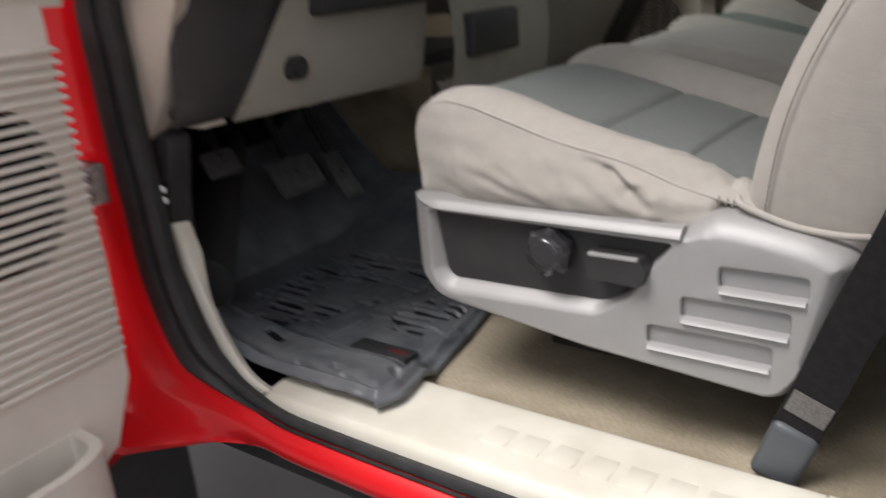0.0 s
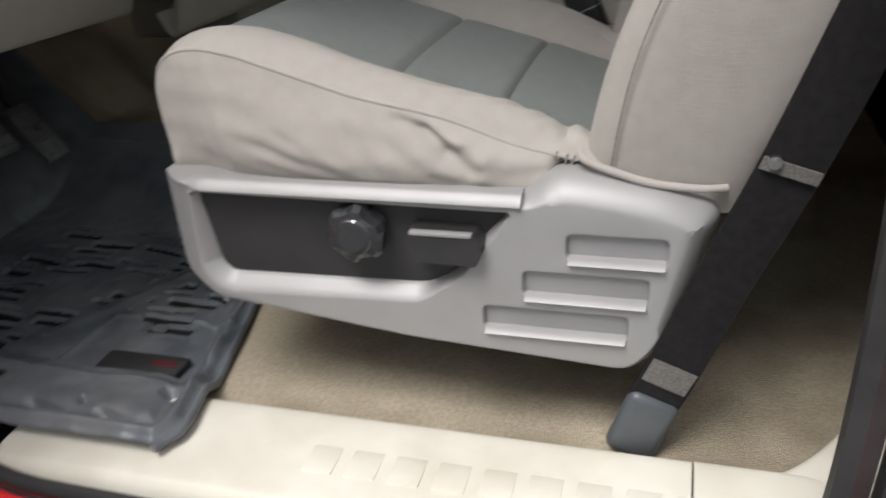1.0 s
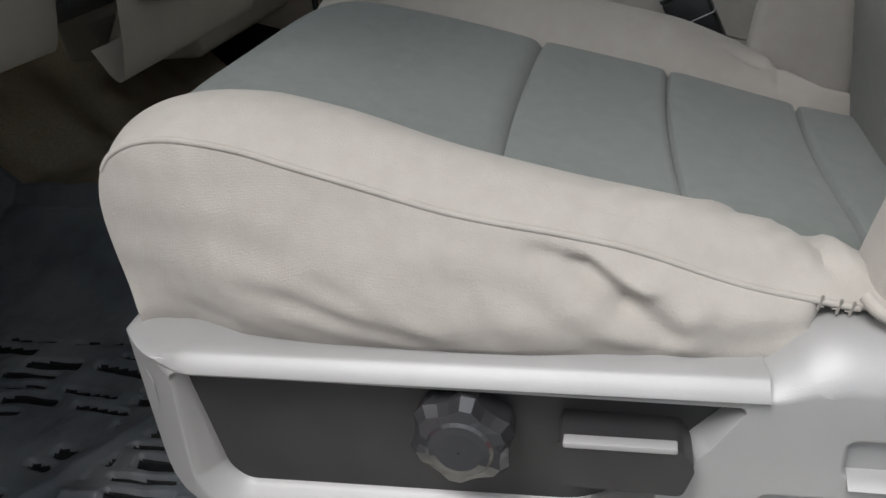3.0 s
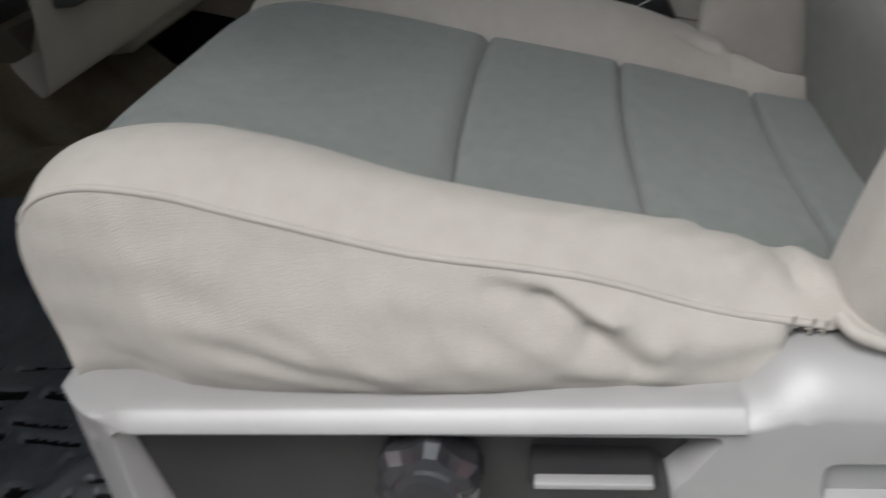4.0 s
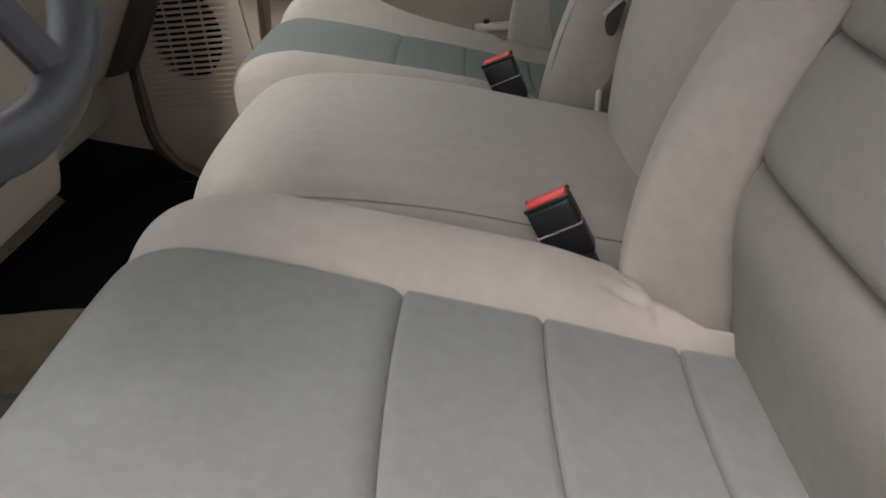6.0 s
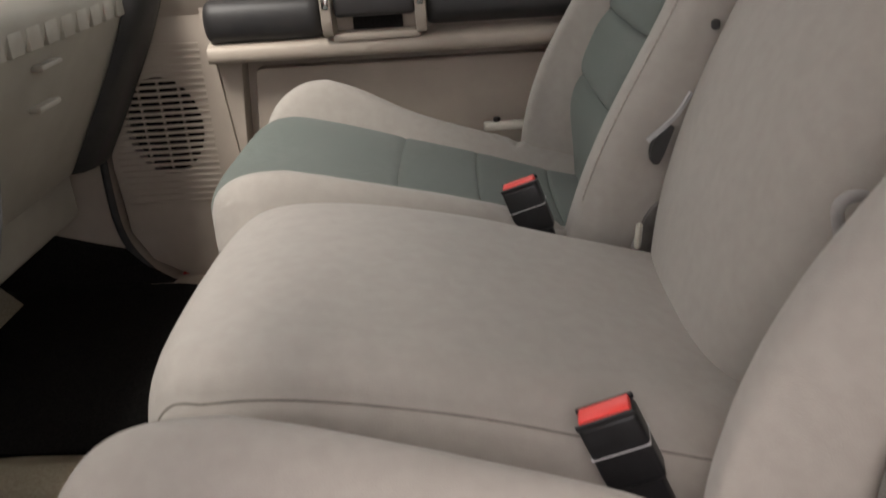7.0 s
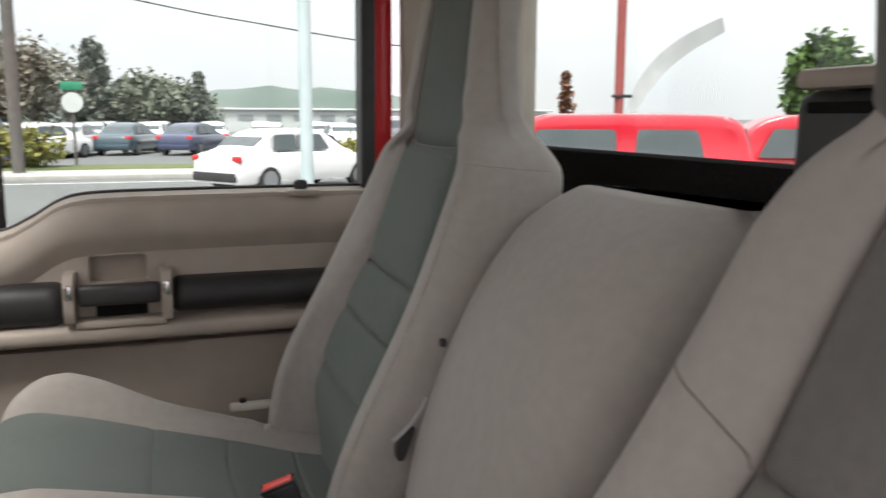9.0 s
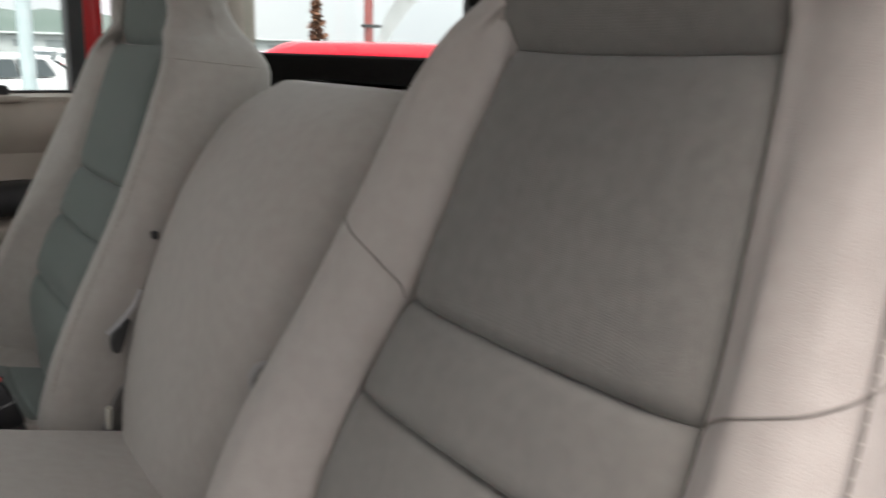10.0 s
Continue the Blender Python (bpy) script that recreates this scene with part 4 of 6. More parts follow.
panchor = thing("belt_anchor", (-0.07, 1.305, 1.23), "small pale belt anchor bolt beside the passenger seat", "belt anchor")
part("bracket", box("bracket", (-0.11, 1.296, 1.222), (-0.03, 1.312, 1.236), SILL, 0.004), panchor)
part("bolt", rod("bolt", (-0.088, 1.304, 1.236), (-0.088, 1.304, 1.243), 0.006, BLACKP, 12, 0.001), panchor)


# ---- cab: floor, sill, body ----
def floor_mesh():
    """Carpeted floor pan with the raised tunnel in the middle and the toe board in front."""
    xs = np.r_[np.linspace(-1.32, -0.95, 12), np.linspace(-0.93, 0.50, 40)]
    ys = np.linspace(-0.085, 1.305, 60)
    g = np.zeros((len(xs), len(ys), 3))
    for i, x in enumerate(xs):
        for j, y in enumerate(ys):
            z = 0.928
            z += 0.10 * math.exp(-(((y - 0.61) / 0.20) ** 4)) * min(1, max(0, (-0.30 - x) / 0.3))
            if x < -0.95:
                z += (-0.95 - x) * 1.05
            z += 0.004 * noise.noise((x * 9, y * 9, 0))
            g[i, j] = (x, y, z)
    return grid("floor", g, CARPET)


tagged(part("floor", floor_mesh()), "worn stained tan carpet on the cab floor", "carpet", kind="structure")

# cream sill plate in three lengths with a rounded outer lip
SILL_SEC = [(-0.072, 0.918), (-0.074, 0.937), (-0.084, 0.943), (-0.13, 0.943), (-0.185, 0.940), (-0.198, 0.934), (-0.203, 0.922), (-0.203, 0.905)]
sill = thing("door_sill_plate", (-0.15, -0.14, 0.93), "cream plastic door sill plate, scuffed, along the carpet edge", "sill plate", kind="structure")


def sill_piece(xa, xb, lift=0.0):
    n = 24
    g = [[(x, y, z + lift) for y, z in SILL_SEC] for x in np.linspace(xa, xb, n)]
    s = np.transpose(spline(np.transpose(np.array(g), (1, 0, 2)), 40), (1, 0, 2))
    return grid("sill_piece", s, SILL, caps=True)


part("sill_piece", sill_piece(-0.555, 0.1125), sill)
part("sill_end_piece", sill_piece(0.1145, 0.30, 0.001), sill)
for i in range(9):
    x = -0.235 + 0.042 * i
    part("tread_pad", box("tread_pad", (x, -0.160, 0.9395), (x + 0.030, -0.124, 0.9433), SILL, 0.0006, 2), sill)
# rear corner of the trim sweeping inwards and up
rows = []
for t in np.linspace(0, 1, 16):
    x0, y0, z0 = 0.175 + 0.10 * t, -0.075 + 0.115 * t**1.6, 0.937 + 0.012 * t
    rows.append([(x0, y0, z0 - 0.012), (x0, y0 - 0.002, z0), (x0 + 0.03, y0 - 0.012, z0 + 0.005), (x0 + 0.12 - 0.06 * t, y0 - 0.05, z0 + 0.006)])
part("corner_sweep", grid("corner_sweep", spline(np.transpose(np.array(rows), (1, 0, 2)), 14).transpose(1, 0, 2), SILL), sill)
psill = thing("passenger_sill_plate", (-0.15, 1.36, 0.93), "tan sill plate under the passenger door", "sill plate", kind="structure")
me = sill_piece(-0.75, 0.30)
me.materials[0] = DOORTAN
for v in me.vertices:
    v.co.y = 1.22 - v.co.y
me.flip_normals()
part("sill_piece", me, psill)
# trim strip climbing the front of the door opening
strip = [(-0.553, -0.195, 0.936), (-0.595, -0.194, 0.954), (-0.637, -0.190, 1.000), (-0.676, -0.186, 1.068), (-0.700, -0.184, 1.120), (-0.709, -0.184, 1.146)]
rows = []
for x, y, z in spline(strip, 30):
    w = 0.014 * max(0.0, min(1.0, (z - 1.045) / 0.06))
    rows.append([(x - 0.006, y + 0.010 + w, z - 0.006), (x + 0.001 + 0.3 * w, y + 0.009 + w, z + 0.003), (x + 0.003 + 0.15 * w, y + 0.004 + 0.5 * w, z + 0.005), (x + 0.004, y, z + 0.006), (x, y - 0.004, z + 0.004), (x - 0.012, y - 0.004, z - 0.006)])
part("front_strip", grid("front_strip", np.array(rows), SILL), sill, "cream trim strip curving up the door opening")

# door opening outline on the driver side: x, z
OPEN = [(0.185, 2.07), (0.192, 1.60), (0.203, 1.32), (0.203, 1.08), (0.188, 0.985), (0.13, 0.925), (0.0, 0.915), (-0.40, 0.915), (-0.54, 0.925), (-0.630, 0.975), (-0.683, 1.07), (-0.697, 1.20), (-0.706, 1.35), (-0.694, 1.50),
        (-0.57, 1.78), (-0.42, 2.01), (-0.27, 2.11), (0.10, 2.13), (0.168, 2.11)]


# the passenger's opening as the closed door leaves it
REAR_FAR = {2.07: 0.235, 1.60: 0.245, 1.32: 0.245, 1.08: 0.245, 0.985: 0.225, 2.11: 0.225}
OPEN_FAR = [(REAR_FAR[z], z) if z in REAR_FAR and x > 0.1 else (x - 0.11 * min(1, max(0, (z - 1.15) / 0.3)) if x < -0.2 else x, z) for x, z in OPEN]


def ring(off, y, outline=OPEN):
    """The opening's outline moved outwards by off, less so along the sill, as a closed smooth loop."""
    p = np.array(outline + outline[:3], float)
    s = spline(p, 8 * (len(p) - 1) + 1)[8 : 8 + 8 * len(outline)]
    t = np.roll(s, -1, 0) - np.roll(s, 1, 0)
    nrm = np.stack([-t[:, 1], t[:, 0]], 1) / np.linalg.norm(t, axis=1)[:, None]
    c = s.mean(0)
    if ((s - c) * nrm).sum() < 0:
        nrm = -nrm
    low = np.clip((0.99 - s[:, 1]) / 0.06, 0, 1)[:, None]
    flat = np.interp(off, [-0.006, 0.02, 0.05, 0.075, 0.105, 0.128, 0.142, 0.17], [-0.006, 0.010, 0.010, 0.018, 0.032, 0.055, 0.085, 0.11])
    q = s + nrm * (off + low * (flat - off))
    under = np.clip((0.97 - s[:, 1]) / 0.05, 0, 1) * np.clip((off - 0.115) / 0.03, 0, 1)
    y = y + low[:, 0] * 0.016 * min(1.0, max(0.0, (-0.203 - y) / 0.03))
    return np.stack([q[:, 0], y + under * (-0.20 - y), q[:, 1] + under * (off - 0.115)], 1)


def mirror_y(me):
    for v in me.vertices:
        v.co.y = 2 * 0.61 - v.co.y
    me.flip_normals()
    return me


def door_frame(flip):
    """Body side round one door opening: rubber seals and painted flange."""
    side = "passenger" if flip else "driver"
    body = thing(f"{side}_door_frame", (-0.2, 1.45 if flip else -0.23, 0.6), "red painted body side round a door opening, with black rubber seals", "door frame", kind="structure")
    fix = mirror_y if flip else (lambda me: me)
    hole = OPEN_FAR if flip else OPEN
    seal = np.stack([ring(*q, hole) for q in ((0.002, -0.196), (-0.006, -0.204), (-0.006, -0.218), (0.004, -0.226), (0.016, -0.222), (0.020, -0.206))])
    part("rubber_seal", fix(grid("rubber_seal", seal.transpose(1, 0, 2)[list(range(seal.shape[1])) + [0]], RUBBER, wrap=True)), body, "black rubber door seal")
    seal2 = np.stack([ring(*q, hole) for q in ((0.022, -0.206), (0.022, -0.226), (0.034, -0.234), (0.048, -0.232), (0.052, -0.214))])
    part("outer_seal", fix(grid("outer_seal", seal2.transpose(1, 0, 2)[list(range(seal2.shape[1])) + [0]], RUBBER, wrap=True)), body, "ribbed black rubber strip")
    flange = np.stack([ring(*q, hole) for q in ((0.046, -0.205), (0.050, -0.222), (0.058, -0.232), (0.075, -0.240), (0.105, -0.248), (0.128, -0.262), (0.138, -0.285), (0.142, -0.32), (0.150, -0.335), (0.17, -0.34))])
    part("flange", fix(grid("flange", flange.transpose(1, 0, 2)[list(range(flange.shape[1])) + [0]], RED)), body, "glossy red paint")
    # outer skin from the flange to the panel edges
    lp = ring(0.17, -0.34, hole)
    big = []
    cx, cz = lp[:, 0].mean(), lp[:, 2].mean()
    for x, y, z in lp:
        dx, dz = x - cx, z - cz
        k = min((0.62 if dx > 0 else 0.72) / max(abs(dx), 1e-6), (0.72 if dz < 0 else 0.60) / max(abs(dz), 1e-6))
        if y > -0.33:
            big.append((x, y + 0.03, z + 0.01))
        else:
            big.append((cx + dx * max(k, 1.0), -0.345, max(cz + dz * max(k, 1.0), 0.735)))
    g = np.stack([lp, (lp + np.array(big)) / 2, np.array(big)])
    part("outer_skin", fix(grid("outer_skin", g.transpose(1, 0, 2)[list(range(g.shape[1])) + [0]], RED)), body, "glossy red paint")
    return body


door_frame(False)
door_frame(True)

for sgn in (-1, 1):
    y0 = 0.61 + sgn * 1.08
    rb = thing("running_board", (-0.2, y0, 0.45), "black ribbed running board under the cab", "running board", "running boards")
    part("tread", box("tread", (-1.0, y0 - 0.16, 0.47), (0.6, y0 + 0.16, 0.52), BLACKP, 0.015, 3), rb)
    for x in (-0.8, -0.2, 0.4):
        part("bracket", box("bracket", (x - 0.03, min(y0, 0.61 + sgn * 0.8), 0.48), (x + 0.03, max(y0, 0.61 + sgn * 0.8), 0.84), BLACKP, 0.01), rb)

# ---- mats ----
# near-black for the groove faces: their shade put into the colour
CHANNEL = mat("shaded_groove_rubber", (0.007, 0.007, 0.008), (0.014, 0.014, 0.015), 0.55, spec=0.25, scale=60, bump=0.2, bump_scale=300)


def moulded_mat(name, label):
    """A moulded rubber mat with raised rim, ribs and blocks, its outer edge lying over the sill."""
    nx, ny = 330, 400
    deep = np.zeros((nx, ny), bool)
    g = np.zeros((nx, ny, 3))
    for j in range(ny):
        v = j / (ny - 1)
        y = -0.172 + v * 0.69
        xr = -0.362 - 0.24 * max(0, y + 0.16) - 0.9 * max(0, y - 0.40) + 0.02 * math.exp(-(((y + 0.172) / 0.02) ** 2)) * -1
        xf = -1.12 + 0.40 * max(0, (0.02 - y) / 0.19) ** 1.6
        for i in range(nx):
            u = i / (nx - 1)
            x = xf + (xr - xf) * u
            z = 0.940 + 0.017 * max(0.0, min(1.0, (-0.045 - y) / 0.03))
            rim = min((1 - u) * abs(xr - xf), u * abs(xr - xf), v * 0.69, (1 - v) * 0.69)
            z += 0.010 * math.exp(-((rim - 0.014) / 0.007) ** 2) - 0.006 * math.exp(-((rim - 0.035) / 0.010) ** 2)
            z += 0.10 * math.exp(-(((y - 0.61) / 0.20) ** 4)) * min(1, max(0, (-0.30 - x) / 0.3))
            if x < -0.93:
                z += (-0.93 - x) * 1.02
            if x < -0.60:
                z += 0.10 * max(0.0, (-0.60 - x) / 0.35) * max(0.0, (0.0 - y) / 0.17)
            # fields of broken cross grooves either side of a slanting spine
            spine = x + 0.625 - 0.55 * (y - 0.05)
            q = y + 0.06 * x + 0.003 * math.sin(x * 30)
            lane = math.floor(q / 0.021)
            along = x * 11 + 3.7 * math.sin(lane * 12.9)
            cell = math.floor(along)
            keep = math.sin(lane * 7.31 + cell * 4.77)
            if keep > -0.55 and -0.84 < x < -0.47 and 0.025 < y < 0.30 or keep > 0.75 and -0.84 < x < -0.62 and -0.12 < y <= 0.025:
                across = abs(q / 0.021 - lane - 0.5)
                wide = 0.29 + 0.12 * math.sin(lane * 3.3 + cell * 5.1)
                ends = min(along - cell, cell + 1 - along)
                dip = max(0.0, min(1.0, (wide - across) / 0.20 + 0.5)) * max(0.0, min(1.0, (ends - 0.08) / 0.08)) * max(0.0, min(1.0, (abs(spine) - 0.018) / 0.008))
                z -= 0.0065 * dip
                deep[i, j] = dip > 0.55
            z += 0.003 * math.exp(-((spine / 0.010) ** 2)) * (1 if y > 0 else 0)
            # raised frame round the badge and its shallow well
            fr = max(abs(x + 0.505) - 0.088, abs(y - 0.004) - 0.058)
            z += 0.0035 * math.exp(-((fr / 0.0045) ** 2))
            z -= 0.0025 * math.exp(-(((x + 0.49) / 0.060) ** 12) - ((y + 0.031) / 0.023) ** 12)
            for ax, ay, wx, wy in ((-0.690, -0.042, 0.042, 0.014), (-0.535, -0.140, 0.026, 0.009), (-0.450, -0.140, 0.024, 0.008), (-0.495, -0.120, 0.012, 0.006), (-0.525, 0.050, 0.012, 0.006), (-0.74, -0.085, 0.03, 0.008), (-0.41, -0.09, 0.016, 0.007)):
                z -= 0.007 * math.exp(-(((x - ax) / wx) ** 6) - ((y - ay + 0.15 * (x - ax)) / wy) ** 6)
            z += 0.0035 * noise.noise((x * 16, y * 16, 3)) + 0.0018 * noise.noise((x * 45, y * 45, 5))
            g[i, j] = (x, y, z)
    ob = thing(name, (-0.65, 0.13, 0.93), label, "floor mat")
    me = grid("mat_surface", g, MATM)
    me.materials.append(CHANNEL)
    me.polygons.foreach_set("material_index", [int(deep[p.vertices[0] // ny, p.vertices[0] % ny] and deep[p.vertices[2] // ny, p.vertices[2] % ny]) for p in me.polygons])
    part("mat_body", me, ob)
    lip = [tuple(g[-1, j]) for j in range(0, ny, 5)]
    part("mat_edge", tube("mat_edge", [(x, y, z - 0.004) for x, y, z in lip], 0.005, MATM, 8, n=60), ob)
    return ob


drv_mat = moulded_mat("driver_floor_mat", "dusty black moulded rubber mat with deep ribs and raised rim")
part("badge_well", box("badge_well", (-0.543, -0.048, 0.936), (-0.438, -0.014, 0.9440), BLACKP, 0.002), drv_mat, "black badge plate")
part("badge_bar", box("badge_bar", (-0.478, -0.035, 0.9430), (-0.447, -0.026, 0.9450), mat("dark_red", (0.10, 0.012, 0.015), rough=0.5), 0.001), drv_mat, "dark red bar")
pas_mat = thing("passenger_floor_mat", (-0.8, 1.15, 0.93), "plain black carpet mat in the passenger footwell", "floor mat")
part("mat_body", prism("mat_body", arc_corners([(-1.10, 0.86), (-0.47, 0.86), (-0.42, 0.95), (-0.42, 1.30), (-0.60, 1.33), (-0.68, 1.366), (-1.10, 1.366)], 0.04), "z", 0.934, 0.944, DARKCARPET, 0.003), pas_mat)

# ---- shell: firewall, roof, rear wall, windscreen ----
tagged(part("firewall", box("firewall", (-1.38, -0.20, 0.90), (-1.32, 1.42, 1.57), DARKP, 0.005)), "dark insulated firewall behind the pedals", "bulkhead", kind="structure")
tagged(part("underbody", box("underbody", (-1.38, -0.20, 0.82), (0.56, 1.42, 0.905), BLACKP, 0.01)), "dark underside of the cab floor", "floor pan", kind="structure")
ROOF = mat("headliner_cloth", (0.36, 0.34, 0.30), (0.33, 0.31, 0.275), 0.95, scale=150, bump=0.4, bump_scale=700, spec=0.1)
tagged(part("ceiling", loft("ceiling", [[(x, y, z - 0.03 * abs((y - 0.61) / 0.75) ** 3) for y in np.linspace(-0.17, 1.39, 9)] for x, z in ((-0.55, 2.105), (-0.42, 2.18), (-0.1, 2.22), (0.3, 2.215), (0.46, 2.17))], ROOF, 16, 20)), "pale beige cloth headliner", "headliner", kind="structure")
tagged(part("roof_panel", loft("roof_panel", [[(x, y, z - 0.04 * abs((y - 0.61) / 0.8) ** 3) for y in np.linspace(-0.25, 1.47, 9)] for x, z in ((-0.59, 2.14), (-0.42, 2.225), (-0.1, 2.26), (0.3, 2.255), (0.50, 2.20))], RED, 16, 20)), "glossy red cab roof", "roof", kind="structure")

rear = thing("rear_wall", (0.52, 0.61, 0.95), "black lower cab back wall with a wide rear window", "wall", kind="structure")
part("lower_panel", box("lower_panel", (0.425, -0.20, 0.90), (0.47, 1.42, 1.674), DARKCARPET, 0.01), rear, "black carpeted back panel")
part("header", box("header", (0.425, -0.20, 2.08), (0.48, 1.42, 2.19), DOORTAN, 0.01), rear, "beige trim above the window")
for ya, yb in ((-0.20, -0.12), (1.34, 1.42)):
    part("corner_trim", box("corner_trim", (0.415, ya, 1.674), (0.475, yb, 2.08), DOORTAN, 0.01), rear, "beige corner trim")
pane = part("rear_window", box("rear_window", (0.447, -0.115, 1.677), (0.451, 1.335, 2.077), GLASS, 0), rear, "clear rear window pane")
pane.visible_shadow = False
for sgn, y in ((0, 1.385), (1, -0.165)):
    ob = thing("pillar_trim", (0.30, y, 1.0), "beige plastic pillar trim behind the door", "pillar trim", kind="structure")
    lo, hi = sorted((y, y + (0.035 if not sgn else -0.035)))
    part("upper_trim", box("upper_trim", (0.225, lo, 1.60), (0.42, hi, 2.17), DOORTAN, 0.012), ob)
    part("lower_trim", box("lower_trim", (0.262, lo, 0.93), (0.42, hi, 1.60), DOORTAN, 0.012), ob)

# bracket with a latch on the rear window
latch = thing("rear_shelf_bin", (0.39, 0.50, 1.66), "dark plastic bin with slotted tan lid on the back panel", "bin")
part("bin_body", box("bin_body", (0.352, 0.33, 1.64), (0.423, 0.527, 1.748), BLACKP, 0.016, 3), latch)
part("bin_lid", box("bin_lid", (0.350, 0.33, 1.749), (0.423, 0.524, 1.768), DOORTAN, 0.007), latch, "tan lid")
part("slot", box("slot", (0.3495, 0.34, 1.728), (0.36, 0.505, 1.738), DARKCARPET, 0.002), latch)

# windscreen pillars and glass
ws = thing("windscreen", (-0.85, 0.61, 1.6), "raked windscreen with an added dimming tint, between red pillars", "windscreen", kind="structure")
g = np.array([[(x, -0.16 + 1.54 * v + (0.07 if v < 0.5 else -0.07) * k * abs(2 * v - 1), z) for v in np.linspace(0, 1, 9)] for x, z, k in ((-1.32, 1.575, 0), (-1.05, 1.76, 0.4), (-0.80, 1.94, 0.7), (-0.57, 2.11, 1))])
pane = part("windscreen_pane", grid("windscreen_pane", g, TINTED), ws)
for sgn in (-1, 1):
    y0 = 0.61 + sgn * 0.80
    part("pillar", strap("pillar", [(-1.30, y0, 1.56), (-0.95, y0 - sgn * 0.03, 1.82), (-0.58, y0 - sgn * 0.07, 2.12), (-0.46, y0 - sgn * 0.08, 2.19)], (0, 1, 0), 0.09, 0.05, DOORTAN, 24), ws, "beige pillar trim")
hood = thing("bonnet", (-1.8, 0.61, 0.9), "glossy red bonnet and front wings", "bonnet", kind="structure")
part("bonnet_skin", loft("bonnet_skin", [[(x, 0.61 + w * v, z - 0.10 * abs(v) ** 4) for v in np.linspace(-1, 1, 11)] for x, z, w in ((-1.36, 1.50, 0.86), (-1.6, 1.50, 0.86), (-2.0, 1.43, 0.84), (-2.45, 1.34, 0.80), (-2.52, 1.0, 0.80))], RED, 24, 24), hood)
for sgn in (-1, 1):
    part("wing", loft("wing", [[(x, 0.61 + sgn * (0.86 + b), z) for z, b in ((1.42, 0.0), (1.30, 0.06), (1.05, 0.09), (0.80, 0.085), (0.70, 0.06))] for x in (-2.48, -2.0, -1.4, -0.90)], RED, 14, 14), hood)

# ---- dashboard ----
dash = thing("dashboard", (-0.75, 0.61, 1.2), "tan moulded dashboard with dark edge strips and raised bars", "dashboard")


def dash_section(y, belly, low_x, low_z):
    return [(-1.30, y, 1.565), (-1.00, y, 1.600), (-0.82, y, 1.600), (-0.725, y, 1.575), (-0.675, y, 1.535), (-0.652 + belly, y, 1.48), (-0.672 + belly, y, 1.42), (max(-0.720 + belly * 0.5, low_x + 0.012), y, 1.33), (low_x, y, low_z + 0.012), (low_x - 0.012, y, low_z), (low_x - 0.03, y, low_z + 0.03)]


part("passenger_panel", loft("passenger_panel", [dash_section(y, b, -0.79, 1.20) for y, b in ((0.60, 0.0), (0.70, 0.0), (0.9, 0.0), (1.15, 0.0), (1.29, 0.0))], DASH, 30, 60), dash, "tan grained panel")
part("end_strip", loft("end_strip", [[(x + o, y, z) for x, _, z in dash_section(y, 0.0, -0.79, 1.20)[1:10]] for y, o in ((1.266, 0.002), (1.278, 0.026), (1.340, 0.038), (1.362, 0.016))], BLACKP, 8, 60), dash, "black rubber edge strip")

# raised bars in place of lettering, and two vent nubs
for k in range(9):
    y = 0.865 + 0.047 * k
    part("raised_bar", box("raised_bar", (-0.668, y, 1.448), (-0.6515, y + 0.034, 1.476), DASH, 0.002, 2), dash)
for yy, zz in ((0.98, 1.42), (1.0, 1.455), (0.95, 1.375)):
    part("raised_nub", box("raised_nub", (-0.672, yy, zz), (-0.655, yy + 0.06, zz + 0.008), DASH, 0.003, 2, None), dash)
# driver's lower panel and centre stack
part("driver_panel", loft("driver_panel", [[(px, y + (0.62 * max(0.0, pz - 1.29) if i == 0 else 0.0 if i > 1 else 0.5 * max(0.0, pz - 1.29)), pz) for px, _, pz in dash_section(y, 0.06, -0.64, zl)] for i, (y, zl) in enumerate(((-0.102, 1.277), (-0.05, 1.276), (0.05, 1.275), (0.22, 1.272), (0.30, 1.270)))], DASH, 20, 60), dash, "tan lower panel with a round knob")
part("centre_console", loft("centre_console", [dash_section(y, 0.10, -0.580, 1.238) for y in (0.302, 0.40, 0.50, 0.602, 0.612)], DASH, 16, 60), dash, "tan centre stack")
part("driver_end_strip", loft("driver_end_strip", [[(x + o, y, z) for x, _, z in dash_section(y, 0.06, -0.64, 1.285)[1:10]] for y, o in ((0.06, -0.02), (0.0, -0.012), (-0.095, 0.002), (-0.18, 0.004), (-0.195, -0.01))], DARKP, 8, 60), dash, "black dash end")
part("stack_recess", box("stack_recess", (-0.585, 0.335, 1.305), (-0.548, 0.475, 1.375), BLACKP, 0.006), dash, "dark recessed tray")
part("column_recess", box("column_recess", (-0.66, 0.03, 1.40), (-0.585, 0.27, 1.47), BLACKP, 0.01), dash, "dark column opening")
part("release_knob", rod("release_knob", (-0.64, -0.004, 1.333), (-0.606, -0.004, 1.337), 0.016, BLACKP, 18, 0.004), dash, "dark round knob")
part("a_pillar_trim", prism("a_pillar_trim", arc_corners([(-1.05, 1.262), (-0.72, 1.262), (-0.675, 1.30), (-0.600, 1.44), (-0.485, 1.66), (-0.60, 1.76), (-1.05, 1.62)], 0.02), "y", -0.196, -0.165, DOORTAN, 0.008), dash, "beige pillar foot trim")
part("hood_release", box("hood_release", (-0.74, -0.145, 1.275), (-0.66, -0.105, 1.290), SILL, 0.003), dash, "pale clip")

